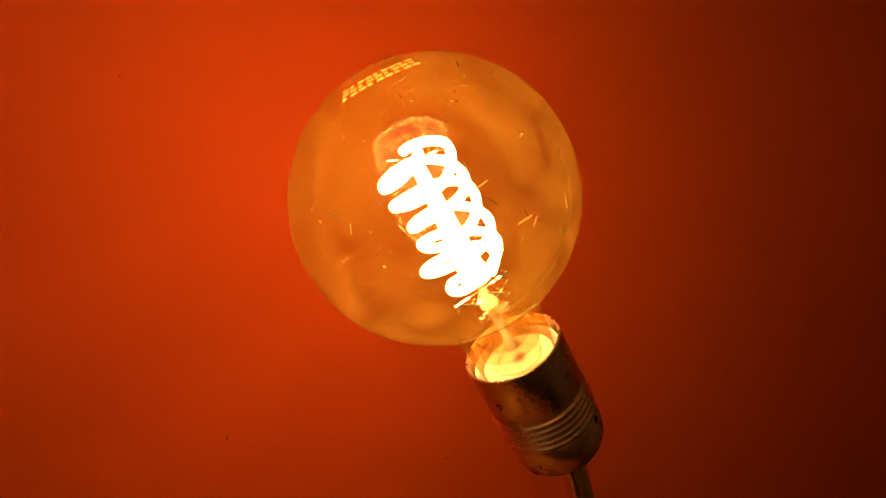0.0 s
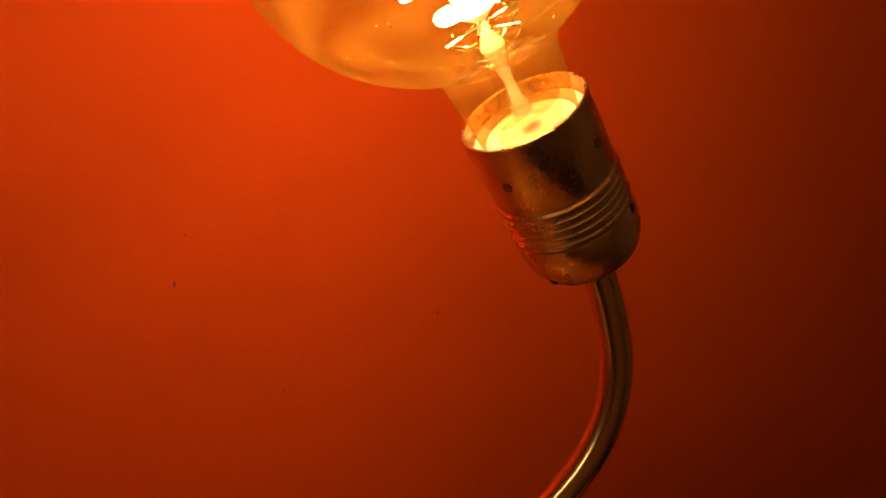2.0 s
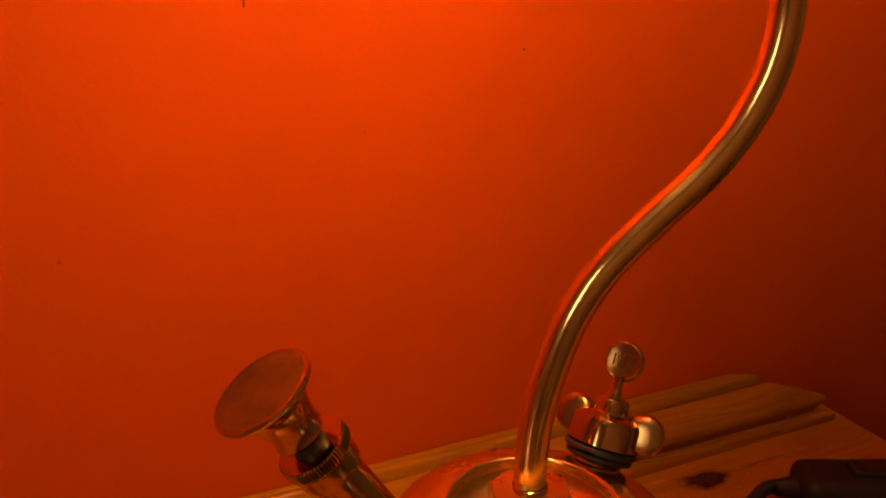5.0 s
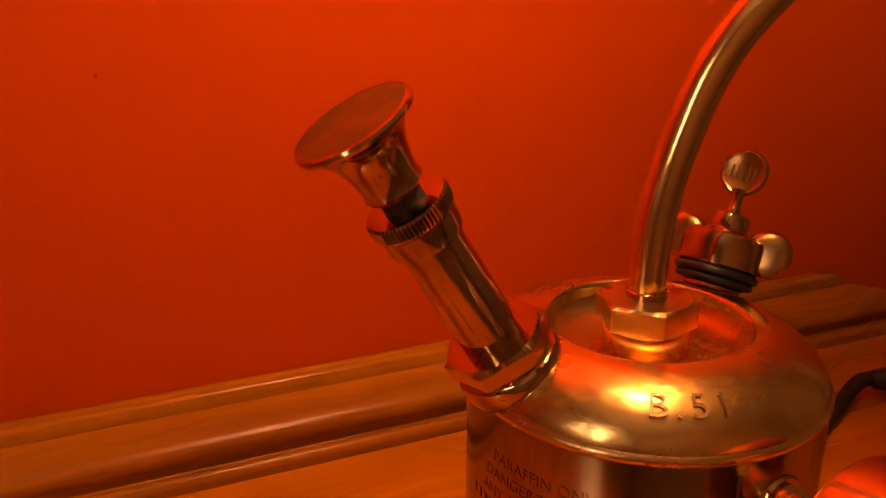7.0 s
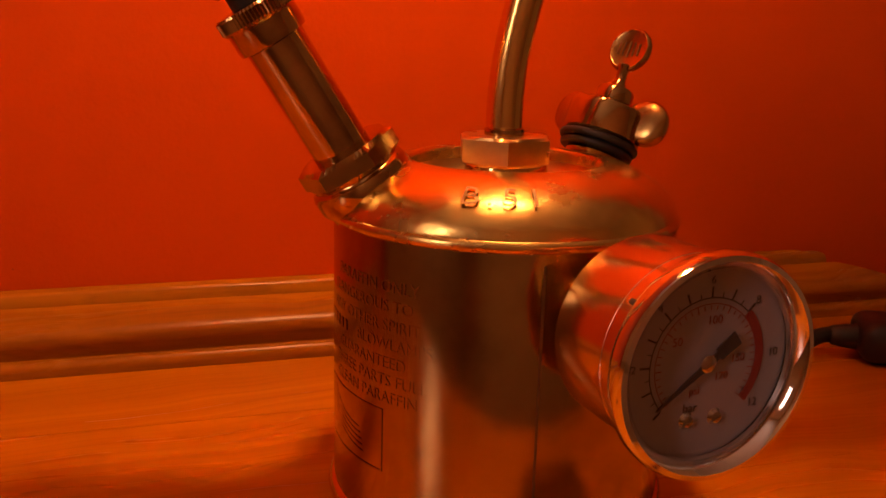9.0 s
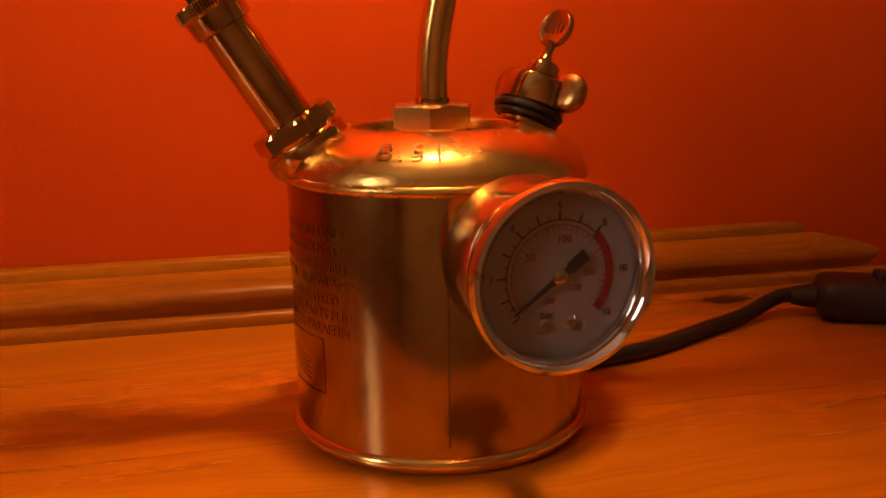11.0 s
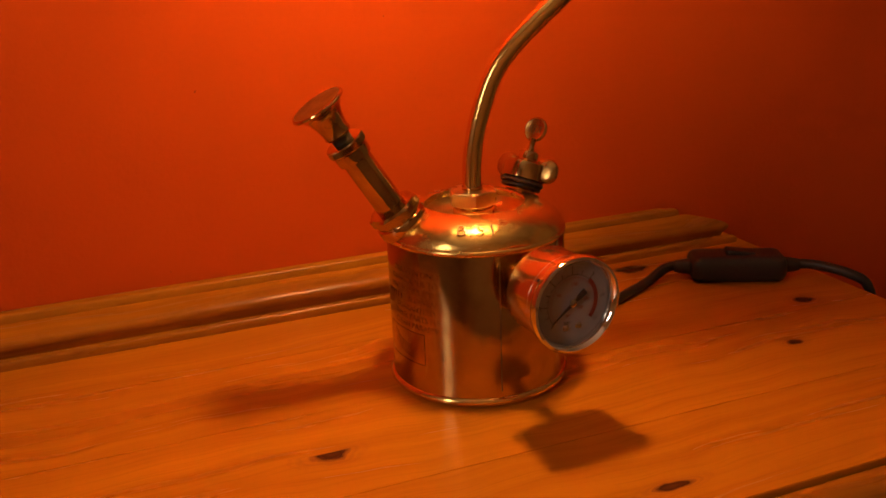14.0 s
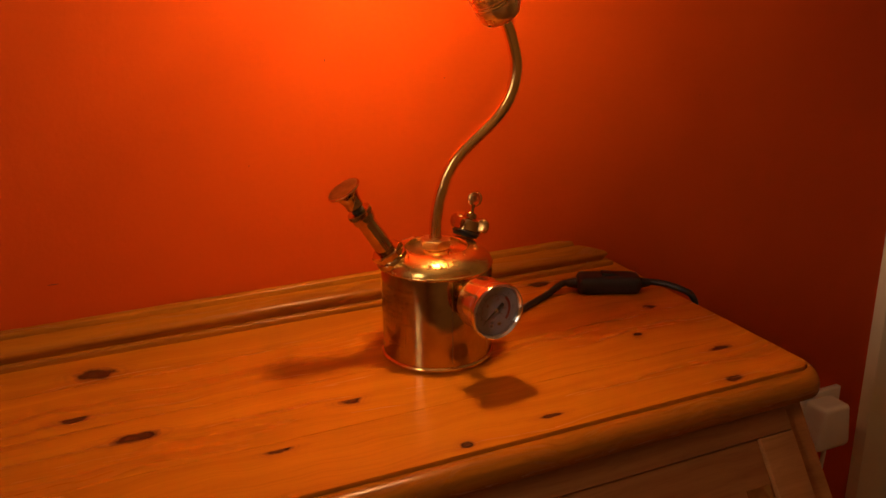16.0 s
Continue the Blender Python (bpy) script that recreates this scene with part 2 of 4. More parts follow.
def clear_glass(name, tint, rough=0.02):
    m, t, p = material(name)
    t.nodes.remove(p)
    out = t.nodes["Material Output"]
    clear = node(t, "ShaderNodeBsdfTransparent")
    clear.inputs[0].default_value = (*tint, 1)
    gloss = node(t, "ShaderNodeBsdfGlossy", Roughness=rough)
    mx = t.nodes.new("ShaderNodeMixShader")
    link(t, sheen(t, 0.04, 0.6), mx.inputs[0])
    link(t, clear.outputs[0], mx.inputs[1])
    link(t, gloss.outputs[0], mx.inputs[2])
    link(t, mx.outputs[0], out.inputs[0])
    return m


def glowing(name, colour, strength):
    m, t, p = material(name)
    p.inputs["Base Color"].default_value = (*colour, 1)
    p.inputs["Emission Color"].default_value = (*colour, 1)
    p.inputs["Emission Strength"].default_value = strength
    return m


AMBER = amber_glass()
DUST, dt, dp = material("pale_dust")
dn = node(dt, "ShaderNodeBsdfTranslucent")
dn.inputs[0].default_value = (0.13, 0.095, 0.035, 1)
dt.nodes.remove(dp)
link(dt, dn.outputs[0], dt.nodes["Material Output"].inputs[0])
GAUGE_GLASS = clear_glass("gauge_glass", (0.93, 0.93, 0.93))
STEM_GLASS = clear_glass("stem_glass", (0.98, 0.93, 0.80), 0.05)
# whitish glass that catches the filament's light to fill its glare
GLARE_FILL, ft, fp = material("glare_fill_glass")
fp.inputs["Base Color"].default_value = (0.92, 0.92, 0.92, 1)
fp.inputs["Roughness"].default_value = 0.25
fp.inputs["Transmission Weight"].default_value = 0.35
PANE_GLASS = clear_glass("window_glass", (0.9, 0.93, 0.95))
GLOW = glowing("lit_filament", LAMP_COLOUR, FILAMENT)


# ---- mesh helpers ----
def finish(name, bm, mat, smooth=True, angle=38):
    me = bpy.data.meshes.new(name)
    bmesh.ops.recalc_face_normals(bm, faces=bm.faces)
    for f in bm.faces:
        f.smooth = smooth
    if smooth:
        for e in bm.edges:
            if len(e.link_faces) == 2 and e.calc_face_angle(0) > radians(angle):
                e.smooth = False
    bm.to_mesh(me)
    bm.free()
    me.materials.append(mat)
    return me


def part(name, bm, mat, parent=None, label="", smooth=True, angle=38):
    ob = new(name, finish(name, bm, mat, smooth, angle))
    ob.parent = parent
    return tagged(ob, label)


def empty(name, label, category, kind="", at=(0, 0, 0)):
    ob = new(name)
    ob.empty_display_size = 0.02
    ob.location = at
    return tagged(ob, label, category, kind=kind)


def axis_frame(base, way, spin=0.0):
    """A frame at base whose z runs along way."""
    q = Vector(way).normalized().to_track_quat("Z", "Y").to_matrix().to_4x4()
    return Matrix.Translation(base) @ q @ Matrix.Rotation(spin, 4, "Z")


def lathe(profile, n=48, m=Matrix(), bm=None, turn=None, wave=None):
    """Turns (radius, height) pairs about z; wave(i) scales the radius of spoke i for the pairs marked by a third value."""
    bm = bm or bmesh.new()
    rings = []
    for p in profile:
        r, z = p[0], p[1]
        if r < 1e-6:
            rings.append([bm.verts.new(m @ Vector((0, 0, z)))])
            continue
        ring = []
        for i in range(n):
            a = 2 * math.pi * i / n
            k = r * (wave(i) if wave and len(p) > 2 else 1)
            ring.append(bm.verts.new(m @ Vector((k * math.cos(a), k * math.sin(a), z))))
        rings.append(ring)
    for a, b in zip(rings, rings[1:]):
        if len(a) == 1 and len(b) == 1:
            continue
        for i in range(n):
            j = (i + 1) % n
            if len(a) == 1:
                bm.faces.new((a[0], b[j], b[i]))
            elif len(b) == 1:
                bm.faces.new((a[i], a[j], b[0]))
            else:
                bm.faces.new((a[i], a[j], b[j], b[i]))
    return bm


def arc(cx, cz, r, a0, a1, n=8):
    return [(cx + r * math.cos(radians(a0 + (a1 - a0) * i / n)), cz + r * math.sin(radians(a0 + (a1 - a0) * i / n))) for i in range(n + 1)]


def box(size, m=Matrix(), bevel=0.0, bm=None, segments=2):
    own = bmesh.new()
    bmesh.ops.create_cube(own, size=1, matrix=Matrix.Diagonal((*size, 1)))
    if bevel:
        bmesh.ops.bevel(own, geom=own.edges[:], offset=bevel, segments=segments, affect="EDGES", profile=0.6)
    own.transform(m)
    if bm is None:
        return own
    tmp = bpy.data.meshes.new("t")
    own.to_mesh(tmp)
    own.free()
    bm.from_mesh(tmp)
    bpy.data.meshes.remove(tmp)
    return bm


def hexagon(r, h, m=Matrix(), chamfer=0.0012, hole=0.0):
    """A hexagonal nut of corner radius r, with chamfered ends."""
    ap = r * 0.866
    prof = [(0, 0), (ap * 0.99, 0), (ap, chamfer, 1), (ap, h - chamfer, 1), (ap * 0.99, h), (0, h)]
    return lathe(prof, 72, m, wave=lambda i: 1 / math.cos(radians((i * 5) % 60 - 30)))


def spline(points, n=10):
    """A smooth line through points (Catmull-Rom)."""
    p = [Vector(q) for q in points]
    p = [p[0] * 2 - p[1]] + p + [p[-1] * 2 - p[-2]]
    out = []
    for i in range(1, len(p) - 2):
        for k in range(n):
            t = k / n
            a, b, c, d = p[i - 1:i + 3]
            out.append(0.5 * ((2 * b) + (c - a) * t + (2 * a - 5 * b + 4 * c - d) * t * t + (3 * b - a - 3 * c + d) * t ** 3))
    out.append(p[-2])
    return out


def tube(line, r, n=16, bm=None, caps=True, radius=None):
    bm = bm or bmesh.new()
    line = [Vector(p) for p in line]
    side = None
    rings = []
    for i, p in enumerate(line):
        d = (line[min(i + 1, len(line) - 1)] - line[max(i - 1, 0)]).normalized()
        if side is None:
            side = d.orthogonal().normalized()
        side = (side - d * side.dot(d)).normalized()
        up = d.cross(side)
        rr = radius(i / (len(line) - 1)) if radius else r
        rings.append([bm.verts.new(p + (side * math.cos(2 * math.pi * k / n) + up * math.sin(2 * math.pi * k / n)) * rr) for k in range(n)])
    for a, b in zip(rings, rings[1:]):
        for k in range(n):
            bm.faces.new((a[k], a[(k + 1) % n], b[(k + 1) % n], b[k]))
    if caps:
        bm.faces.new(rings[0][::-1])
        bm.faces.new(rings[-1])
    return bm


def prism(outline, axis0, axis1, m=Matrix()):
    """Extrudes a closed outline in (y, z) along x from axis0 to axis1; each may be a function of y."""
    bm = bmesh.new()
    f0 = axis0 if callable(axis0) else (lambda y: axis0)
    f1 = axis1 if callable(axis1) else (lambda y: axis1)
    a = [bm.verts.new(m @ Vector((f0(y), y, z))) for y, z in outline]
    b = [bm.verts.new(m @ Vector((f1(y), y, z))) for y, z in outline]
    n = len(outline)
    for i in range(n):
        bm.faces.new((a[i], a[(i + 1) % n], b[(i + 1) % n], b[i]))
    bm.faces.new(a[::-1])
    bm.faces.new(b)
    return bm


def lettering(text, size, place, depth=0.0003, align="LEFT", spacing=1.0, thin=0.0):
    """A mesh of the built-in font; place maps (x, y, height) to the world."""
    cu = bpy.data.curves.new("t", "FONT")
    cu.body, cu.size, cu.align_x, cu.extrude, cu.space_character = text, size, align, depth / 2, spacing
    cu.resolution_u = 3
    cu.offset = -thin
    ob = bpy.data.objects.new("t", cu)
    scene.collection.objects.link(ob)
    bpy.context.view_layer.update()
    me = bpy.data.meshes.new_from_object(ob.evaluated_get(bpy.context.evaluated_depsgraph_get()))
    bpy.data.objects.remove(ob)
    bpy.data.curves.remove(cu)
    bm = bmesh.new()
    bm.from_mesh(me)
    bpy.data.meshes.remove(me)
    for v in bm.verts:
        v.co = place(v.co.x, v.co.y, v.co.z + depth / 2)
    return bm


# ---- the room ----
def structure(name, bm, mat, label, category):
    ob = part(name, bm, mat, None, label)
    return tagged(ob, category=category, kind="structure")


def slab(x0, x1, y0, y1, z0, z1, bm=None):
    return box((x1 - x0, y1 - y0, z1 - z0), pose((x0 + x1) / 2, (y0 + y1) / 2, (z0 + z1) / 2), bm=bm)


DOOR_X0, DOOR_X1, DOOR_Z = 0.832, 1.60, FLOOR_Z + 2.0
bm = slab(WEST_X - 0.1, DOOR_X0, WALL_Y, WALL_Y + 0.12, FLOOR_Z, CEIL_Z)
slab(DOOR_X0, DOOR_X1, WALL_Y, WALL_Y + 0.12, DOOR_Z, CEIL_Z, bm)
slab(DOOR_X1, EAST_X + 0.1, WALL_Y, WALL_Y + 0.12, FLOOR_Z, CEIL_Z, bm)
structure("wall_north", bm, RED_WALL, "deep red-orange painted plaster wall behind the bureau", "wall")
structure("floor", slab(WEST_X - 0.1, EAST_X + 0.1, SOUTH_Y - 0.1, WALL_Y + 0.12, FLOOR_Z - 0.1, FLOOR_Z), CARPET, "dark brown carpeted floor of the room", "floor")
# ceiling and the other three walls are out of view, pale for bounce
structure("ceiling", slab(WEST_X - 0.1, EAST_X + 0.1, SOUTH_Y - 0.1, WALL_Y + 0.12, CEIL_Z, CEIL_Z + 0.1), CEILING_WHITE, "unseen white ceiling that bounces lamp light", "ceiling")
structure("wall_east", slab(EAST_X, EAST_X + 0.1, SOUTH_Y, WALL_Y, FLOOR_Z, CEIL_Z), PLASTER, "unseen side wall, cream to bounce lamp light", "wall")
structure("wall_south", slab(WEST_X, EAST_X, SOUTH_Y - 0.1, SOUTH_Y, FLOOR_Z, CEIL_Z), PLASTER, "unseen wall facing the bureau, cream to bounce lamp light", "wall")
WY0, WY1, WZ0, WZ1 = -0.80, -0.48, 0.30, 1.00
bm = slab(WEST_X - 0.1, WEST_X, SOUTH_Y, WY0, FLOOR_Z, CEIL_Z)
slab(WEST_X - 0.1, WEST_X, WY1, WALL_Y, FLOOR_Z, CEIL_Z, bm)
slab(WEST_X - 0.1, WEST_X, WY0, WY1, FLOOR_Z, WZ0, bm)
slab(WEST_X - 0.1, WEST_X, WY0, WY1, WZ1, CEIL_Z, bm)
structure("wall_west", bm, PLASTER, "unseen wall with a window opening, cream to bounce lamp light", "wall")
win = empty("window_1", "narrow white-framed window with warm evening light", "window", "structure", (WEST_X - 0.05, (WY0 + WY1) / 2, (WZ0 + WZ1) / 2))
for nm, sy, sz, dy, dz in (("window_frame", WY1 - WY0, 0.05, 0, (WZ1 - WZ0) / 2 - 0.025), ("window_frame", WY1 - WY0, 0.05, 0, -(WZ1 - WZ0) / 2 + 0.025),
                           ("window_frame", 0.05, WZ1 - WZ0 - 0.1, (WY1 - WY0) / 2 - 0.025, 0), ("window_frame", 0.05, WZ1 - WZ0 - 0.1, -(WY1 - WY0) / 2 + 0.025, 0)):
    part(nm, box((0.06, sy, sz), pose(0, dy, dz), 0.004), WHITE_PLASTIC, win)
pane = part("pane", box((0.004, WY1 - WY0 - 0.1, WZ1 - WZ0 - 0.1)), PANE_GLASS, win)
pane.visible_shadow = False
daylight = bpy.data.lights.new("window_daylight", "AREA")
daylight.shape, daylight.size, daylight.size_y = "RECTANGLE", WY1 - WY0 - 0.1, WZ1 - WZ0 - 0.1
daylight.energy, daylight.color = WINDOW, (1.0, 0.77, 0.60)
lamp = new("window_daylight", daylight)
lamp.matrix_world = look((WEST_X - 0.09, (WY0 + WY1) / 2, (WZ0 + WZ1) / 2), (0, (WY0 + WY1) / 2, (WZ0 + WZ1) / 2))

north = bpy.data.objects["wall_north"]
for x, z, w, h in ((-0.0449, 0.2430, 0.0006, 0.0016), (0.0796, 0.2181, 0.0008, 0.0007), (-0.040, 0.2644, 0.0005, 0.0005), (-0.307, 0.061, 0.005, 0.0006)):
    part("paint_chip", lathe([(0, 0.0002), (0.6, 0.0002), (1.0, 0.0)], 10, Matrix.Translation((x, WALL_Y, z)) @ Matrix.Rotation(radians(90), 4, "X") @ Matrix.Diagonal((w, h, 1, 1))), CHIP, north)

# door frame and door in the red wall
trim = empty("trim_1", "cream gloss-painted wooden door architrave on the red wall", "door frame", "structure", (0.79, WALL_Y, FLOOR_Z))
ARCH = [(0, 0), (0.004, 0.016), (0.018, 0.020), (0.05, 0.020), (0.058, 0.013), (0.066, 0.013), (0.075, 0.010), (0.075, 0)]
bm = bmesh.new()
lo = [bm.verts.new((x - 0.035, -y, 0)) for x, y in ARCH]
hi = [bm.verts.new((x - 0.035, -y, 2.07)) for x, y in ARCH]
for i in range(len(ARCH) - 1):
    bm.faces.new((lo[i], lo[i + 1], hi[i + 1], hi[i]))
bm.faces.new(hi)
part("architrave", bm, CREAM_PAINT, trim)
part("door_lining", box((0.02, 0.116, 2.0), pose(0.052, 0.058, 1.0), 0.002), CREAM_PAINT, trim)
door = empty("door_1", "dark stained wooden door set back in its frame", "door", "structure", ((DOOR_X0 + DOOR_X1) / 2, WALL_Y + 0.07, FLOOR_Z))
part("door_leaf", box((DOOR_X1 - DOOR_X0 - 0.02, 0.04, 1.98), pose(0.01, 0, 0.995), 0.003), DARK_WOOD, door)

# ---- the bureau ----
TOP_F, TOP_B, TOP_R, TOP_L = -0.1690, WALL_Y - 0.002, 0.282, -0.56
bureau = empty("bureau", "knotty pine writing bureau with sloping front against the red wall", "bureau", at=(-0.14, 0, FLOOR_Z))
BINV = Matrix.Translation((0.14, 0, -FLOOR_Z + TABLE_Z))


def bpart(name, bm, mat, label="", parent=None, smooth=True, angle=38):
    ob = part(name, bm, mat, parent or bureau, label, smooth, angle)
    ob.matrix_parent_inverse = BINV if parent is None else Matrix()
    return ob


CR = 0.014
edges_y = [TOP_F, -0.0945, -0.012, 0.066, TOP_B]
for k in range(4):
    y0, y1 = edges_y[k] + 0.00004, edges_y[k + 1] - 0.00004
    if k == 0:
        pts = [(TOP_L, y0), (TOP_R - CR, y0)] + [(TOP_R - CR + CR * math.sin(radians(a)), y0 + CR - CR * math.cos(radians(a))) for a in range(10, 91, 10)] + [(TOP_R, y1), (TOP_L, y1)]
    else:
        pts = [(TOP_L, y0), (TOP_R, y0), (TOP_R, y1), (TOP_L, y1)]
    bm = bmesh.new()
    f = bm.faces.new([bm.verts.new((x, y, 0)) for x, y in pts])
    g = bmesh.ops.extrude_face_region(bm, geom=[f])
    for v in g["geom"]:
        if isinstance(v, bmesh.types.BMVert):
            v.co.z = -0.018
    top_edges = [e for e in bm.edges if all(abs(v.co.z) < 1e-6 for v in e.verts)]
    bmesh.ops.bevel(bm, geom=top_edges, offset=0.0002 if k else 0.0004, segments=2, affect="EDGES")
    bpart("top_board", bm, PINE_TOP)

# rounded nosing that runs round the front and the side of the top
NOSE = [(0.0, -0.0030), (0.004, -0.0026)] + [(0.004 + 0.0125 * math.cos(radians(a)), -0.0151 + 0.0125 * math.sin(radians(a))) for a in range(75, -91, -15)] + [(0.0, -0.0276)]
rail = [(TOP_L, TOP_F, 0, -1)] + [(TOP_R - CR, TOP_F, 0, -1)] + [(TOP_R - CR + CR * math.sin(radians(a)), TOP_F + CR - CR * math.cos(radians(a)), math.sin(radians(a)), -math.cos(radians(a))) for a in range(10, 91, 10)] + [(TOP_R, TOP_B, 1, 0)]
bm = bmesh.new()
rings = [[bm.verts.new((x + nx * (o * 0.35 + 0.0012), y + ny * (o + 0.0012), z)) for o, z in NOSE] for x, y, nx, ny in rail]
for a, b in zip(rings, rings[1:]):
    for i in range(len(NOSE) - 1):
        bm.faces.new((a[i], b[i], b[i + 1], a[i + 1]))
bm.faces.new(rings[0])
bm.faces.new(rings[-1])
bpart("nosing", bm, PINE_MOULD, "rounded moulded edge of the pine top")

# moulded upstand along the back, its end cut at a slant
UP = [(0.1195, 0.0)] + arc(0.1224, 0.0031, 0.0030, 190, 40, 7) + [(0.1256, 0.0056), (0.1250, 0.0082), (0.1236, 0.0106), (0.1228, 0.0128), (0.1231, 0.0148), (0.1245, 0.0166),
      (0.1275, 0.0183), (0.1320, 0.0203), (0.1370, 0.0220), (0.1396, 0.0227), (0.1402, 0.0216), (0.1405, 0.0200), (0.1416, 0.0200), (0.1419, 0.0236)] + arc(0.1450, 0.0247, 0.0030, 150, 40, 6) + \
     [(0.1490, 0.0276), (WALL_Y - 0.001, 0.0274), (WALL_Y - 0.001, 0.0)]
bpart("back_moulding", prism(UP, TOP_L, lambda y: 0.235 + (0.142 - y) * 1.76), PINE_MOULD, "moulded pine upstand with a slant-cut end")

# carcase with the sloping fall front
SLOPE = math.tan(radians(35))
side_outline = [(TOP_B, -0.018), (TOP_F + 0.012, -0.018), (TOP_F + 0.012, -0.030), (TOP_F + 0.012 - 0.27 * SLOPE, -0.30), (TOP_F + 0.012 - 0.27 * SLOPE, FLOOR_Z), (TOP_B, FLOOR_Z)]
bpart("side_panel", prism(side_outline, TOP_R - 0.024, TOP_R - 0.004), PINE_FRONT)
bpart("side_panel", prism(side_outline, TOP_L + 0.004, TOP_L + 0.024), PINE_FRONT)
FLAP_TOP, FLAP_LEN = (TOP_F + 0.010, -0.0295), 0.27 / math.cos(radians(35))


def flap_frame():
    """x along the front, y down the slope, z out of it."""
    down = Vector((0, -math.sin(radians(35)), -math.cos(radians(35))))
    out = Vector((0, -math.cos(radians(35)), math.sin(radians(35))))
    m = Matrix((Vector((1, 0, 0)), down, out)).transposed().to_4x4()
    return Matrix.Translation((0, FLAP_TOP[0], FLAP_TOP[1])) @ m


FM = flap_frame()
FX0, FX1 = TOP_L + 0.026, TOP_R - 0.026
flap = empty("fall_front", "", "")
flap.parent = bureau
flap.matrix_parent_inverse = BINV


def fpart(name, x0, x1, y0, y1, z0, z1, mat, bevel=0.002, label=""):
    ob = part(name, box((x1 - x0, y1 - y0, z1 - z0), FM @ pose((x0 + x1) / 2, (y0 + y1) / 2, (z0 + z1) / 2), bevel), mat, flap, label)
    return ob


fpart("rail", FX0, FX1, 0.003, 0.030, -0.018, 0.004, PINE_FRONT)
fpart("rail", FX0, FX1, FLAP_LEN - 0.04, FLAP_LEN, -0.018, 0.004, PINE_FRONT)
fpart("stile", FX1 - 0.036, FX1, 0.0302, FLAP_LEN - 0.0402, -0.018, 0.004, PINE_FRONT)
fpart("stile", FX0, FX0 + 0.036, 0.0302, FLAP_LEN - 0.0402, -0.018, 0.004, PINE_FRONT)
fpart("panel", FX0 + 0.036, FX1 - 0.036, 0.030, FLAP_LEN - 0.04, -0.014, -0.001, PINE_FRONT)
fpart("lock_plate", 0.192, 0.216, 0.068, 0.090, -0.001, 0.0008, BRASS_OLD, 0.0004, "tarnished brass lock plate")
zf = -0.31
for k in range(3):
    h = 0.19
    bm = box((FX1 - FX0, 0.02, h - 0.01), pose((FX0 + FX1) / 2, TOP_F + 0.012 - 0.27 * SLOPE + 0.006, zf - h / 2), 0.003)
    dr = bpart("drawer_front", bm, PINE_FRONT)
    zf -= h
bpart("back_panel", slab(TOP_L + 0.024, TOP_R - 0.024, TOP_B - 0.012, TOP_B - 0.002, FLOOR_Z, -0.02), PINE_FRONT)
bpart("plinth", slab(FX0, FX1, TOP_F - 0.14, TOP_B - 0.02, FLOOR_Z, FLOOR_Z + 0.09), PINE_FRONT)

# ---- the lamp made from an old blowlamp ----
lampo = empty("table_lamp", "brass blowlamp turned into a lamp with a lit globe bulb", "lamp")
RB = 0.0487


def rim_frame(az, r, z, tilt):
    """A frame on the shoulder: z leans out from upright by tilt degrees in the direction az."""
    a = radians(az)
    way = Vector((math.cos(a) * math.sin(radians(tilt)), math.sin(a) * math.sin(radians(tilt)), math.cos(radians(tilt))))
    return axis_frame((r * math.cos(a), r * math.sin(a), z), way)


def beaten(i):
    """Slight unevenness of the drawn tank wall round its girth."""
    a = 2 * math.pi * i / 192
    return 0.9984 + 0.0006 * math.sin(5 * a) + 0.0005 * math.sin(11 * a + 1) + 0.0003 * math.sin(19 * a + 2) + 0.0002 * math.sin(31 * a)


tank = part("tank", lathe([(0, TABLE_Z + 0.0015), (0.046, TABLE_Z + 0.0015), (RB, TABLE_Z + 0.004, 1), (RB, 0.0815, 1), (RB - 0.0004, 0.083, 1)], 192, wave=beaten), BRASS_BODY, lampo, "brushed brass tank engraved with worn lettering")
part("base_rim", lathe([(0.045, TABLE_Z + 0.0004)] + arc(RB - 0.0009, TABLE_Z + 0.0030, 0.0026, -90, 90, 10) + [(RB - 0.001, TABLE_Z + 0.0056)], 96), BRASS, tank, "rolled brass foot rim")
SHOULDER = [(RB - 0.001, 0.0812)] + arc(RB - 0.0012, 0.0832, 0.0018, -70, 60, 6) + \
    [(0.0483, 0.0856), (0.0474, 0.0878), (0.0455, 0.0905), (0.0425, 0.0932), (0.0387, 0.0955), (0.0343, 0.0972), (0.0305, 0.0983)] + \
    arc(0.0286, 0.0970, 0.0014, 60, 180, 6) + [(0.0268, 0.0945)]
part("shoulder", lathe(SHOULDER, 96), BRASS_DENT, tank, "polished dented brass dome stamped with a code")
part("dish", lathe([(0.0269, 0.0948), (0.0258, 0.0925), (0.0235, 0.0905), (0.018, 0.0895), (0.006, 0.0893), (0.0, 0.0893)], 64), BRASS_SOFT, tank, "sunk brass dish round the nut")
# upright lap joint of the tank
part("seam", box((0.0006, 0.0002, 0.072), Matrix.Rotation(radians(-98.8 + 90), 4, "Z") @ pose(0, -RB, 0.043)), ENGRAVED, tank)


def on_tank(az, z, out=0.00006):
    return lambda x, y, h: Vector(((RB + out + h) * math.cos(radians(az) + x / RB), (RB + out + h) * math.sin(radians(az) + x / RB), z + y))


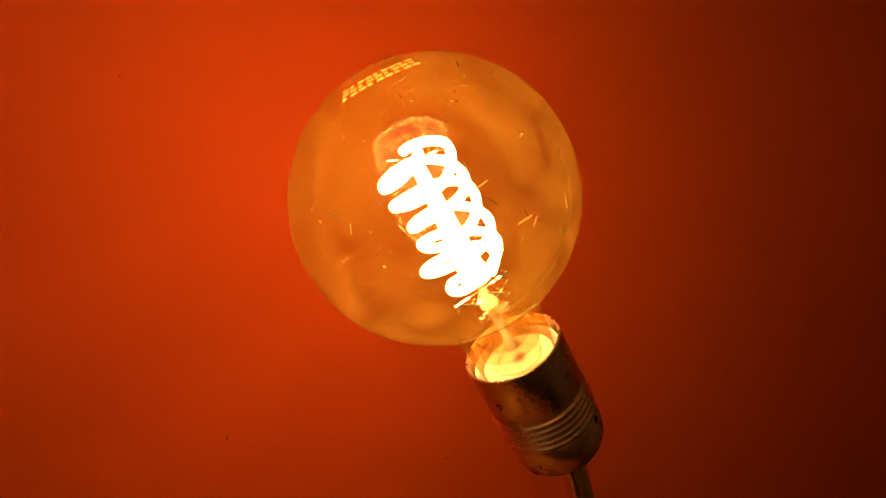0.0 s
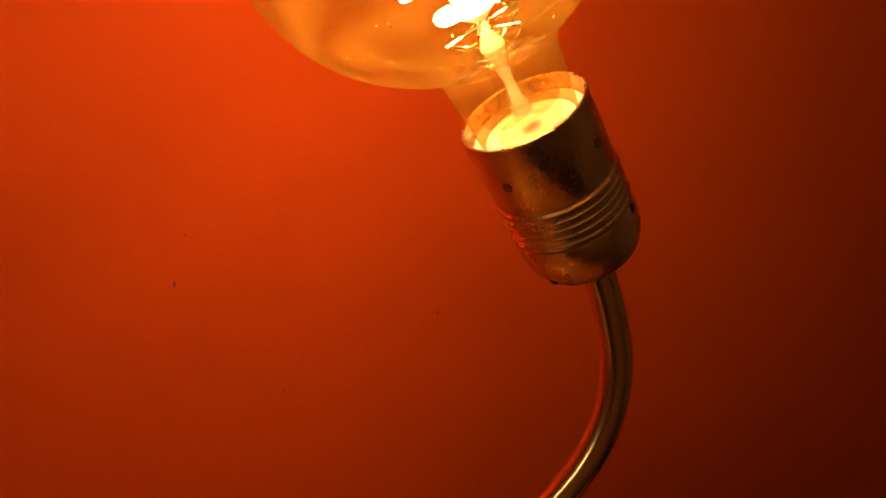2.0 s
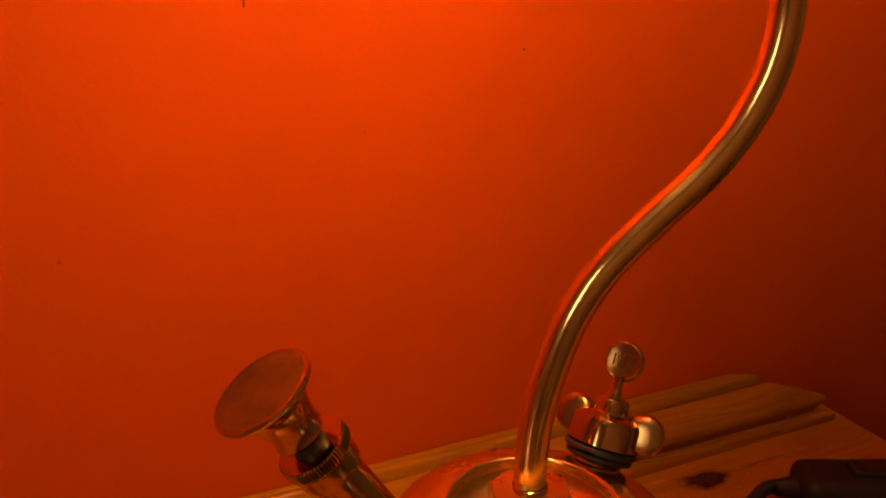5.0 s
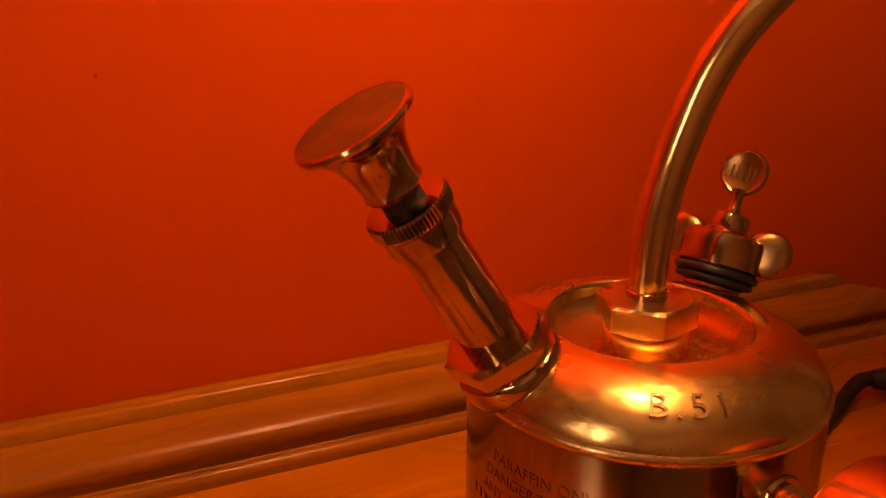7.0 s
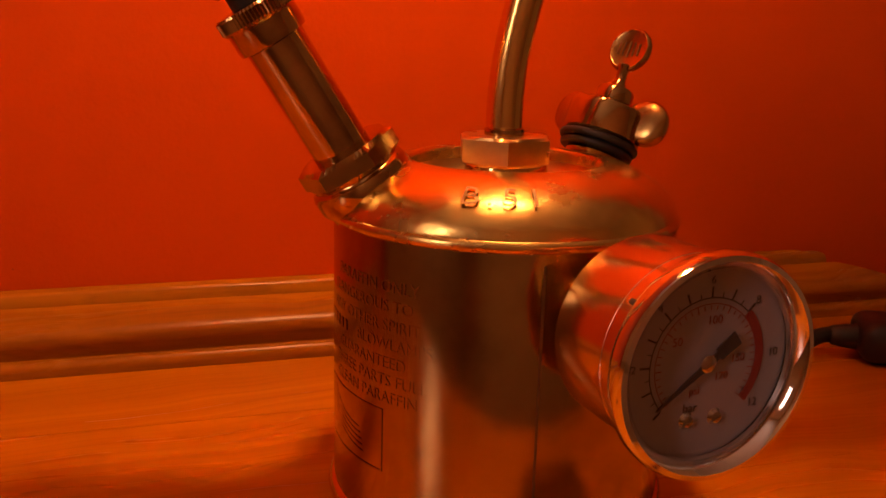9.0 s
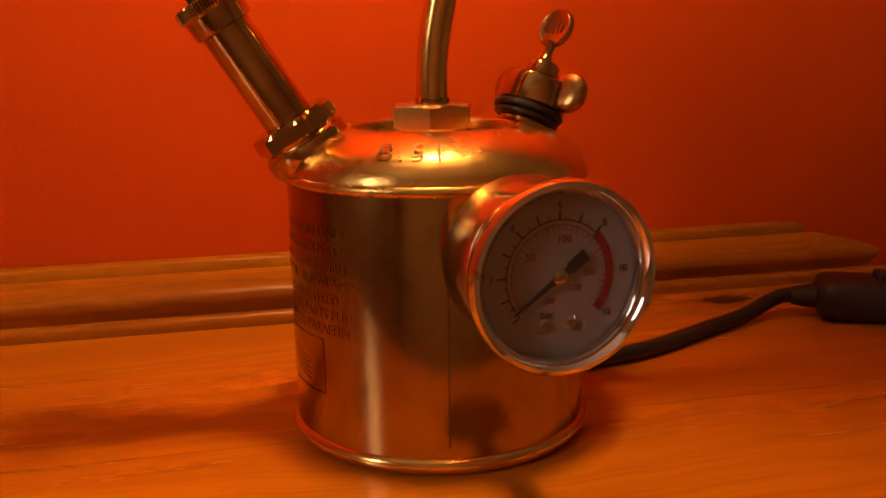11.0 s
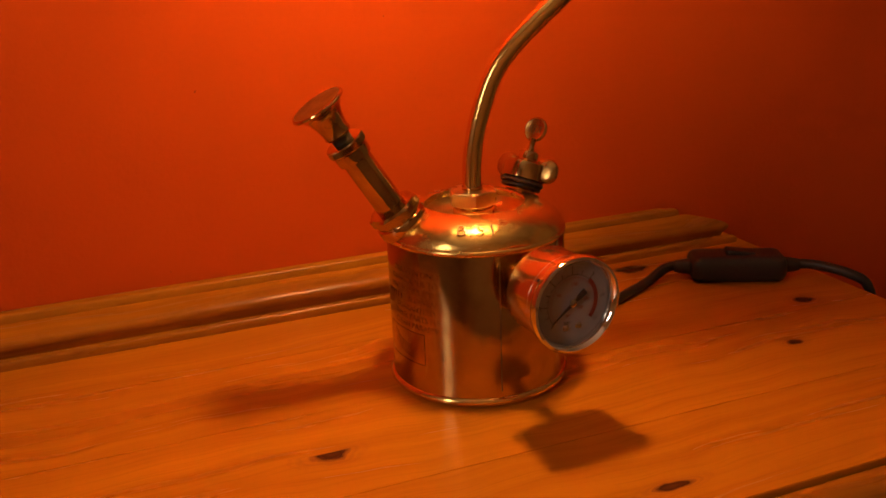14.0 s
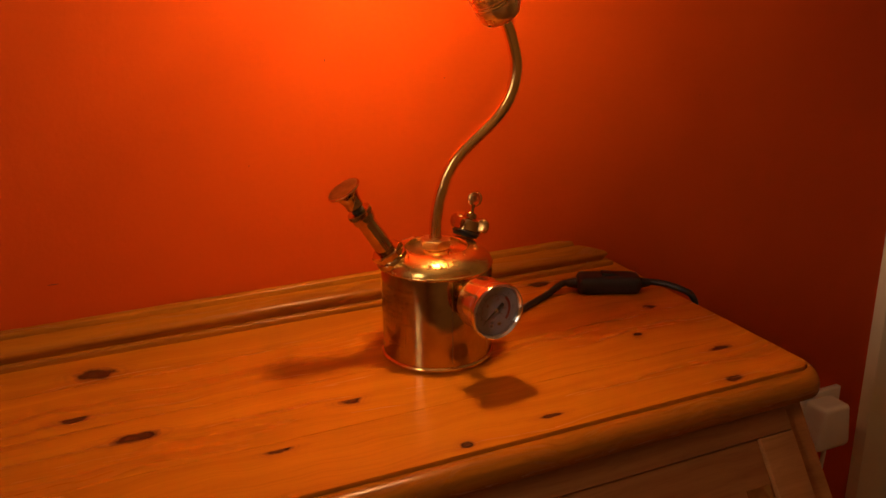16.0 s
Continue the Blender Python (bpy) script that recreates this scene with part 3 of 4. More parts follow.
LINES = [("PARAFFIN ONLY", 0.0702, -134.9), ("DANGEROUS TO", 0.0650, -137.0), ("ANY OTHER SPIRIT", 0.0598, -134.5), ("BLOWLAMPS", 0.0547, -130.3),
         ("GUARANTEED", 0.0497, -139.5), ("THREE PARTS FULL", 0.0449, -132.0), ("CLEAN PARAFFIN", 0.0402, -135.0)]
for text, z, az in LINES:
    part("engraved_line", lettering(text, 0.0046, on_tank(az, z - 0.0016), 0.00006, "RIGHT", 1.0, 0.00006), BRASS_CUT, tank, smooth=False)
E0, E1, EZ0, EZ1 = -148.4, -187.0, 0.0185, 0.0365


def tank_strip(bm, a0, a1, z0, z1, n=12, out=0.00014):
    lo = [bm.verts.new(((RB + out) * math.cos(radians(a0 + (a1 - a0) * i / n)), (RB + out) * math.sin(radians(a0 + (a1 - a0) * i / n)), z0 if not callable(z0) else z0(i / n))) for i in range(n + 1)]
    hi = [bm.verts.new(((RB + out) * math.cos(radians(a0 + (a1 - a0) * i / n)), (RB + out) * math.sin(radians(a0 + (a1 - a0) * i / n)), z1 if not callable(z1) else z1(i / n))) for i in range(n + 1)]
    for i in range(n):
        bm.faces.new((lo[i], lo[i + 1], hi[i + 1], hi[i]))


bm = bmesh.new()
tank_strip(bm, E0, E1, EZ0, EZ0 + 0.0005)
tank_strip(bm, E0, E1, EZ1 - 0.0005, EZ1)
tank_strip(bm, E0, E0 - 0.55, EZ0 + 0.0005, EZ1 - 0.0005, 1)
tank_strip(bm, E1 + 0.55, E1, EZ0 + 0.0005, EZ1 - 0.0005, 1)
part("engraved_emblem", bm, BRASS_CUT, tank, smooth=False)
for k in range(5):
    bm = bmesh.new()
    tank_strip(bm, -158 - k * 0.6, -181, lambda s, k=k: 0.0215 + 0.0016 * k + 0.006 * s * s, lambda s, k=k: 0.0219 + 0.0016 * k + 0.006 * s * s)
    part("engraved_stroke", bm, BRASS_CUT, tank, smooth=False)
# the maker's word before "BLOWLAMPS", as a worn bar
for k in range(6):
    bm = bmesh.new()
    tank_strip(bm, -168.5 - k * 3.4, -170.6 - k * 3.4, 0.0533, 0.0562, 2)
    part("engraved_bar", bm, BRASS_CUT, tank, smooth=False)


def on_shoulder(az, rad, z):
    """Letters laid on the dome, their feet outwards."""
    slope = radians(34)

    def f(x, y, h):
        r = rad - y * math.cos(slope) + h * math.sin(slope)
        zz = z + y * math.sin(slope) * 0.9 + h * math.cos(slope)
        a = radians(az) + x / rad
        return Vector((r * math.cos(a), r * math.sin(a), zz))
    return f


for ch, az in (("B", -126.0), (".", -117.0), ("5", -112.3), ("1", -104.0)):
    part("stamped_mark", lettering(ch, 0.0098, on_shoulder(az, 0.0446, 0.0926), 0.0001, thin=0.00008), ENGRAVED, tank, smooth=False)

# filler plug nut in the middle with the pipe
part("centre_nut", hexagon(0.0139, 0.0080, Matrix.Translation((-0.0008, 0, 0.0968)) @ Matrix.Rotation(radians(-106), 4, "Z"), 0.0008), BRASS_SOFT, lampo, "polished brass hexagonal nut", smooth=False)
part("nut_collar", lathe([(0.0118, 0.0890), (0.0118, 0.0952), (0.0114, 0.0968), (0.0, 0.0968)], 48), BRASS_OLD, lampo)
AZ = radians(-12)
PIPE = [(-0.001, 0.100), (-0.001, 0.112), (-0.0002, 0.123), (0.0017, 0.1345), (0.0046, 0.1456), (0.0110, 0.1627), (0.0204, 0.1768), (0.0348, 0.1907), (0.0509, 0.2052), (0.0622, 0.2205),
        (0.0683, 0.2365), (0.0696, 0.2530), (0.0662, 0.2690), (0.0616, 0.2825), (0.0572, 0.2910)]
line = spline([(r * math.cos(AZ), r * math.sin(AZ), z) for r, z in PIPE], 8)
part("bent_pipe", tube(line, 0.0051, 24), BRASS_PIPE, lampo, "S-bent polished brass pipe")
part("pipe_ferrule", lathe([(0.0051, 0.1046), (0.0056, 0.1049), (0.0056, 0.1066), (0.0051, 0.1069)], 32, Matrix.Translation((-0.001, 0, 0))), BRASS_OLD, lampo)

# pump
PUMP = axis_frame((-0.0486, 0.0008, 0.1036), (-0.528, 0.0, 0.849))
pump = part("pump_tube", lathe([(0.0080, -0.012), (0.0080, 0.0325)], 48, PUMP), BRASS_OLD, lampo, "tarnished brass pump barrel")
part("pump_nut", hexagon(0.0146, 0.0070, PUMP @ Matrix.Translation((0, 0, -0.0098)) @ Matrix.Rotation(radians(15), 4, "Z"), 0.0014), BRASS_OLD, pump, "chipped brass hexagonal pump nut", smooth=False)
part("pump_seat", lathe([(0.0118, -0.023), (0.0124, -0.0185), (0.0134, -0.0168), (0.0140, -0.0158), (0.0141, -0.0118), (0.0136, -0.0106), (0.0128, -0.0102), (0.0126, -0.0098), (0.008, -0.0098)], 48, PUMP), BRASS_OLD, pump)
part("collar", lathe([(0.0080, 0.0300), (0.0094, 0.0305), (0.0097, 0.0320), (0.0097, 0.0362), (0.0102, 0.0368), (0.0107, 0.0374, 1), (0.0107, 0.0404, 1), (0.0100, 0.0411), (0.0062, 0.0414), (0.0040, 0.0412)], 120, PUMP,
                   wave=lambda i: 1.0 if i % 2 else 0.95), BRASS_OLD, pump, "knurled brass collar", angle=15)
part("plunger_rod", lathe([(0.0052, 0.040), (0.0052, 0.0462)], 32, PUMP), BLACK_RUBBER, pump, "black gland under the knob")
KNOB = [(0.0045, 0.0452), (0.0070, 0.0454), (0.0076, 0.0464), (0.0072, 0.0476), (0.0074, 0.0500), (0.0082, 0.0540), (0.0096, 0.0578), (0.0116, 0.0607), (0.0138, 0.0622), (0.0147, 0.0628), (0.0149, 0.0636), (0.0145, 0.0643), (0.0136, 0.0645)]
part("plunger_knob", lathe(KNOB, 64, PUMP), BRASS_OLD, pump, "trumpet-shaped brass pump knob")

part("knob_face", lathe([(0.0137, 0.0644), (0.0100, 0.0647), (0.0, 0.0648)], 48, PUMP), BRASS_FACE, pump, "dull worn knob face")

# filler cap with wings and a vent screw
CAP = rim_frame(24.5, 0.0374, 0.0930, 24.8)
CAPS = CAP @ Matrix.Rotation(radians(0), 4, "Z")
cap = part("filler_cap", lathe([(0.0, 0.0088), (0.0112, 0.0088), (0.0122, 0.0096), (0.0123, 0.0172), (0.0117, 0.0188), (0.0100, 0.0198), (0.0064, 0.0203), (0.0058, 0.0210), (0.0058, 0.0248), (0.0052, 0.0256), (0.0, 0.0256)], 48, CAP), BRASS_OLD, lampo, "winged brass filler cap")
part("cap_washer", lathe([(0.006, 0.0040)] + arc(0.0104, 0.0052, 0.0012, -90, 90, 6) + arc(0.0114, 0.0076, 0.0012, -80, 90, 6) + [(0.006, 0.0089)], 48, CAP), BLACK_RUBBER, cap, "black rubber sealing washer")
part("cap_thread", lathe([(0.0094, -0.006), (0.0094, -0.001), (0.0086, 0.0004), (0.0092, 0.0014), (0.0084, 0.0024), (0.0090, 0.0034), (0.0080, 0.0042)], 40, CAP), BRASS_OLD, cap)
CAPI = CAP.to_3x3().inverted()
for az in (-52, 115):
    wing_dir = CAPI @ Vector((math.cos(radians(az)), math.sin(radians(az)), -0.462 * math.cos(radians(az - 24.5))))
    m = CAP @ Matrix.Rotation(math.atan2(wing_dir.y, wing_dir.x), 4, "Z")
    outline = [(0.0070, 0.0105), (0.0120, 0.0094), (0.0160, 0.0098), (0.0190, 0.0122), (0.0200, 0.0160), (0.0194, 0.0198), (0.0170, 0.0226), (0.0136, 0.0238), (0.0096, 0.0228), (0.0070, 0.0210)]
    bm = bmesh.new()
    fine = spline([(x, 0, z) for x, z in outline], 3)
    n, cx, cz = len(fine), 0.0128, 0.0155
    for side in (-1, 1):
        loops = [[bm.verts.new((cx + (p.x - cx) * k, side * y, cz + (p.z - cz) * k)) for p in fine] for k, y in ((1.0, 0.0), (0.985, 0.0009), (0.94, 0.0017), (0.85, 0.0023), (0.6, 0.0028), (0.3, 0.0030))]
        for lo, hi in zip(loops, loops[1:]):
            for i in range(n):
                bm.faces.new((lo[i], lo[(i + 1) % n], hi[(i + 1) % n], hi[i]))
        bm.faces.new(loops[-1])
    bmesh.ops.remove_doubles(bm, verts=bm.verts[:], dist=1e-6)
    bm.transform(m)
    part("wing", bm, BRASS_WING, cap, angle=80)
key_n = CAPI @ Vector((math.cos(radians(-150)), math.sin(radians(-150)), 0.15))
key_n.z = 0
key_az = math.atan2(key_n.y, key_n.x)
KEYM = CAP @ Matrix.Translation((0, 0, 0.0388)) @ Matrix.Rotation(key_az, 4, "Z") @ Matrix.Rotation(radians(90), 4, "Y")
key = part("vent_screw", lathe([(0.0, -0.0013), (0.0060, -0.0013), (0.0070, -0.0009), (0.0073, 0.0), (0.0070, 0.0009), (0.0064, 0.0013), (0.0057, 0.0010), (0.0, 0.0010)], 40, KEYM), BRASS_WING, cap, "flat round brass vent key")
part("screw_stem", lathe([(0.0022, 0.0250), (0.0022, 0.0275), (0.0017, 0.0282), (0.0017, 0.0315), (0.0024, 0.0335)], 20, CAP), BRASS_OLD, cap)
bm = bmesh.new()
for k in range(5):
    box((0.0004 if k % 2 else 0.0006, 0.0052 - abs(k - 2) * 0.0007, 0.0003), KEYM @ pose(0, 0, 0.00105) @ Matrix.Rotation(radians(90), 4, "Z") @ pose((k - 2) * 0.0017, 0, 0), bm=bm)
part("key_marks", bm, ENGRAVED, cap, smooth=False)

# pressure gauge
GAZ = -84
GD = Vector((math.cos(radians(GAZ)), math.sin(radians(GAZ)), 0))
GC = Vector((0.0107, -0.0947, 0.0688))
GM = Matrix.Translation(GC) @ Matrix((Vector((0, 0, 1)).cross(GD), Vector((0, 0, 1)), GD)).transposed().to_4x4()
gauge = part("gauge_case", lathe([(0.004, -0.0290), (0.0195, -0.0290), (0.0212, -0.0284), (0.0218, -0.0272), (0.0218, -0.0096), (0.02172, -0.0095), (0.02172, -0.0093), (0.0218, -0.0092), (0.0218, -0.0035)], 80, GM), CASE_METAL, lampo, "chrome pressure gauge case")
part("bezel", lathe([(0.0216, -0.0045), (0.0234, -0.0042), (0.0241, -0.0030), (0.0241, -0.0006), (0.0235, 0.0008), (0.0224, 0.0010), (0.0208, -0.0006), (0.0203, -0.0036)], 80, GM), CHROME, gauge, "polished chrome bezel ring")
part("dial", lathe([(0.0, -0.0042), (0.0206, -0.0042), (0.0206, -0.0050), (0, -0.0050)], 64, GM), DIAL_DIMMED, gauge, "white enamel dial, greyed to look dimly lit")
gl = part("gauge_glass", lathe([(0.0, -0.0018), (0.0205, -0.0018), (0.0205, -0.0026), (0, -0.0026)], 64, GM), GAUGE_GLASS, gauge)
gl.visible_shadow = False
part("gauge_stem", lathe([(0.0050, -0.047)] + [(0.0050 if k % 2 else 0.0042, -0.0460 + k * 0.0008) for k in range(21)] + [(0.0048, -0.029)], 32, GM), BRASS, gauge, "threaded brass stem")
part("stem_boss", lathe([(0.0070, -0.0490), (0.0070, -0.0466), (0.0064, -0.0456), (0.0045, -0.0454)], 32, GM), BRASS_OLD, gauge)
DZ = -0.00412


def dial_angle(bar):
    """Zero at the lower left, 12 bar at the lower right; degrees, anticlockwise from the right."""
    return 222 - 264 * bar / 12


def dial_box(name, r0, r1, ang, w, mat):
    m = GM @ Matrix.Rotation(radians(ang), 4, "Z") @ pose((r0 + r1) / 2, 0, DZ + 0.00005)
    return box((r1 - r0, w, 0.00008), m)


bm = bmesh.new()
for k in range(9):
    a = dial_angle(k)
    box((0.0022, 0.00042, 0.00008), GM @ Matrix.Rotation(radians(a), 4, "Z") @ pose(0.0150, 0, DZ + 0.00005), bm=bm)
    if k < 8:
        for q in (0.5,):
            box((0.0010, 0.0002, 0.00008), GM @ Matrix.Rotation(radians(dial_angle(k + q)), 4, "Z") @ pose(0.0144, 0, DZ + 0.00005), bm=bm)
part("bar_scale", bm, INK_BLACK, gauge, smooth=False)


def dial_ring(r0, r1, a0, a1, n, h=0.00005):
    bm = bmesh.new()
    lo = [bm.verts.new(GM @ Vector((r0 * math.cos(radians(a0 + (a1 - a0) * i / n)), r0 * math.sin(radians(a0 + (a1 - a0) * i / n)), DZ + h))) for i in range(n + 1)]
    hi = [bm.verts.new(GM @ Vector((r1 * math.cos(radians(a0 + (a1 - a0) * i / n)), r1 * math.sin(radians(a0 + (a1 - a0) * i / n)), DZ + h))) for i in range(n + 1)]
    for i in range(n):
        bm.faces.new((lo[i], lo[i + 1], hi[i + 1], hi[i]))
    return bm


part("scale_line", dial_ring(0.0136, 0.0139, dial_angle(0), dial_angle(8), 40), INK_BLACK, gauge, smooth=False)
part("psi_line", dial_ring(0.0124, 0.0126, dial_angle(0), dial_angle(12), 48), INK_RED, gauge, smooth=False)
part("red_zone", dial_ring(0.0126, 0.0146, dial_angle(8), dial_angle(12), 24, 0.00007), INK_RED, gauge, "red danger band", smooth=False)
bm = bmesh.new()
for k in range(35):
    box((0.0016 if k % 5 == 0 else 0.0009, 0.0002, 0.00008), GM @ Matrix.Rotation(radians(dial_angle(12 * k / 34)), 4, "Z") @ pose(0.0117, 0, DZ + 0.00004), bm=bm)
part("psi_scale", bm, INK_RED, gauge, smooth=False)
for text, r, ang, size, mat in (("2", 0.0176, dial_angle(2), 0.0024, INK_BLACK), ("4", 0.0176, dial_angle(4), 0.0024, INK_BLACK), ("6", 0.0176, dial_angle(6), 0.0024, INK_BLACK),
                                ("8", 0.0172, dial_angle(8), 0.0026, INK_BLACK), ("10", 0.0172, dial_angle(10), 0.0026, INK_BLACK), ("12", 0.0165, dial_angle(12) + 4, 0.0026, INK_BLACK),
                                ("50", 0.0092, 145, 0.0026, INK_RED), ("100", 0.0092, 82, 0.0026, INK_RED), ("150", 0.0080, 2, 0.0024, INK_RED), ("170", 0.0052, -38, 0.0024, INK_RED),
                                ("psi", 0.0062, -112, 0.0024, INK_RED), ("bar", 0.0098, -108, 0.0028, INK_BLACK)):
    cx, cy = r * math.cos(radians(ang)), r * math.sin(radians(ang))
    part("numeral", lettering(text, size, lambda x, y, h, cx=cx, cy=cy, s=size: GM @ Vector((cx + x, cy + y - s * 0.36, DZ + 0.00004 + h)), 0.00006, "CENTER"), mat, gauge, smooth=False)
NA = 216
nm = GM @ Matrix.Rotation(radians(NA), 4, "Z")
bm = bmesh.new()
vs = [bm.verts.new(nm @ Vector(p)) for p in ((0, 0.0009, -0.0034), (0.0148, 0.0002, -0.0034), (0.0148, -0.0002, -0.0034), (0, -0.0009, -0.0034), (-0.0030, -0.0008, -0.0034), (-0.0030, -0.0015, -0.0034), (-0.0085, -0.0017, -0.0034), (-0.0085, 0.0017, -0.0034), (-0.0030, 0.0015, -0.0034), (-0.0030, 0.0008, -0.0034))]
f = bm.faces.new(vs)
g = bmesh.ops.extrude_face_region(bm, geom=[f])
for v in g["geom"]:
    if isinstance(v, bmesh.types.BMVert):
        v.co += GD * 0.0003
part("needle", bm, INK_BLACK, gauge, "black gauge needle", smooth=False)
part("needle_hub", lathe([(0, -0.0028), (0.0014, -0.0028), (0.0019, -0.0031), (0.0019, -0.0040), (0, -0.0040)], 28, GM), CHROME, gauge)
for x in (-0.0036, 0.0036):
    part("dial_screw", lathe([(0, -0.0034), (0.0012, -0.0035), (0.0019, -0.0042), (0, -0.0042)], 20, GM @ pose(x, -0.0122, 0)), CHROME, gauge)
part("relief_plug", box((0.0030, 0.0013, 0.0016), GM @ Matrix.Rotation(radians(141), 4, "Z") @ pose(0.0214, 0, -0.0062) @ Matrix.Rotation(radians(90), 4, "Y"), 0.0005), BLACK_RUBBER, gauge, "small black relief plug")

# lampholder
PJ = Vector((0.0578, -0.0112, 0.2886))
BULB = Vector((-0.0092, -0.0242, 0.3888))
AX = (BULB - PJ).normalized()
HM = axis_frame(PJ, AX)
HR = 0.0188
HOLD = [(0.0, 0.0), (0.0075, 0.0), (0.0122, 0.0008), (0.0158, 0.0030), (0.0176, 0.0064), (0.0184, 0.0105), (0.0186, 0.0170), (0.0182, 0.0180)]
holder = part("lampholder", lathe(HOLD, 64, HM), BRASS_HOLDER, lampo, "aged brass bulb holder")
rings_p = [(0.0178, 0.0180)]
for k in range(5):
    z = 0.0183 + k * 0.0027
    rings_p += [(0.0180, z), (0.0189, z + 0.0005), (0.0190, z + 0.0011), (0.0189, z + 0.0017), (0.0180, z + 0.0023)]
part("threaded_ring", lathe(rings_p + [(0.0180, 0.0320)], 64, HM), BRASS_HOLDER, holder, "grooved brass ring")
part("holder_sleeve", lathe([(0.0180, 0.0320), (0.0184, 0.0326), (HR, 0.0538), (0.0188, 0.0549), (0.0184, 0.0552), (0.0178, 0.0549), (0.0176, 0.0340), (0.0, 0.0335)], 64, HM), BRASS_HOLDER, holder, "smooth brass sleeve")
part("holder_insert", lathe([(0.0, 0.0345), (0.0158, 0.0345), (0.0168, 0.0505), (0.0162, 0.0509), (0.0150, 0.0355), (0.0, 0.0355)], 48, HM), IVORY_BOARD, holder)


def on_holder(az, z, r):
    """A small frame on the holder's side; az counted in the world about the holder's axis."""
    return HM @ Matrix.Rotation(radians(az), 4, "Z") @ pose(r, 0, z, 0, 90, 0)


HI = HM.inverted()
for p, rr in (((0.0210, -0.0230, 0.3140), 0.0016), ((0.0430, -0.0330, 0.3270), 0.0016), ((0.0440, -0.0160, 0.2840), 0.0016), ((0.0590, -0.0270, 0.3070), 0.0014)):
    q = HI @ Vector(p)
    az = math.degrees(math.atan2(q.y, q.x))
    rad = 0.0185 if q.z > 0.0100 else 0.0172
    raised = q.z > 0.0320
    # holes are flush dark discs, their inner shade put into the colour
    hole = [(0.0, 0.0006), (rr * 0.6, 0.0006), (rr, 0.0002), (rr, -0.0012), (0, -0.0012)] if raised else [(0.0, 0.00015), (rr, 0.00015), (rr, -0.001), (0, -0.001)]
    part("grub_screw" if raised else "screw_hole", lathe(hole, 16, on_holder(az, max(q.z, 0.0062), rad)), BRASS_OLD if raised else HOLE, holder)

# bulb
BM = axis_frame(BULB, AX)
BR = 0.0486
D0 = (BULB - PJ).length
zc = -(D0 - 0.0560)
prof = [(0.0, BR)] + [(BR * math.sin(radians(a)), BR * math.cos(radians(a))) for a in range(6, 157, 5)]
prof += [(0.0182, -0.0455), (0.0172, -0.0478), (0.0166, -0.0510), (0.0160, -0.0560), (0.0148, zc - 0.004), (0.0140, zc - 0.012)]
bulb = empty("bulb", "large amber globe bulb with a glowing spiral filament", "")
bulb.parent = lampo
gb = part("glass_globe", lathe(prof, 80, BM), AMBER, bulb, "dusty amber glass globe")
gb.visible_shadow = False
CAPB = [(0.0132, zc - 0.020)] + [(0.0132 + (0.0005 if k % 2 else -0.0003), zc - 0.019 + k * 0.0012) for k in range(9)] + [(0.0138, zc - 0.008), (0.0, zc - 0.008)]
part("screw_cap", lathe(CAPB, 40, BM), BRASS, bulb)
part("cap_disc", lathe([(0.0136, zc - 0.0078), (0.0136, zc - 0.0068), (0.0120, zc - 0.0060), (0.0112, zc - 0.0068), (0.0096, zc - 0.0070), (0.0090, zc - 0.0058), (0.0078, zc - 0.0056), (0.0070, zc - 0.0068), (0.0, zc - 0.0070)], 40, BM), WHITE_CERAMIC, bulb, "white disc at the neck of the bulb")
st = part("glass_stem", lathe([(0.0105, zc - 0.004), (0.0100, zc - 0.001), (0.0062, zc + 0.002), (0.0044, zc + 0.006), (0.0040, -0.0520), (0.0052, -0.0490), (0.0060, -0.0460), (0.0054, -0.0430), (0.0036, -0.0405), (0.0022, -0.0385), (0.0, -0.0380)], 32, BM), STEM_GLASS, bulb, "clear glass filament stem")
st.visible_shadow = False
# core added within the coil, standing in for the filament's glare
part("glare_core", lathe([(0.0, zc - 0.002), (0.0030, zc - 0.001), (0.0016, zc + 0.004), (0.0014, zc + 0.009), (0.0026, -0.0480), (0.0036, -0.0455), (0.0022, -0.0420), (0.0012, -0.0380), (0.0054, -0.0345), (0.0050, -0.0300), (0.0036, -0.0120), (0.0024, 0.0120), (0.0, 0.0130)], 24, BM), GLARE_FILL, bulb, "frosted core added inside the filament to fill its glare")
for z, r in ((-0.0480, 0.0074), (-0.0455, 0.0088), (zc + 0.0045, 0.0086), (zc + 0.0012, 0.0108)):
    bead = part("glass_bead", lathe([(0.0030, z - 0.0009)] + arc(r, z, 0.0009, -90, 90, 6) + [(0.0030, z + 0.0009)], 36, BM), STEM_GLASS, bulb)
    bead.visible_shadow = False
for k in range(3):
    a = 0.3 + k * 1.05
    part("support_wire", tube([BM @ Vector((math.cos(a) * q, math.sin(a) * q, -0.0405 + 0.0016 * k)) for q in (-0.0115, 0.0, 0.0115)], 0.00045, 6), CHROME, bulb)
SPIN = 0.6
for k in range(2):
    pts = []
    for i in range(121):
        s = i / 120
        a = SPIN + k * math.pi + s * 2 * math.pi * 2.9
        rr = 0.0128 * min(1.0, 0.45 + 6 * min(s, 1 - s)) * (1 + 0.10 * math.sin(9 * s + 2 * k) + 0.07 * math.sin(41 * s + k))
        pts.append(BM @ Vector((rr * math.cos(a), rr * math.sin(a), -0.0335 + 0.0525 * s + 0.0009 * math.sin(33 * s + 2 * k))))
    part("filament", tube(pts, 0.00155, 8), GLOW, bulb, "glowing spiral filament strip")
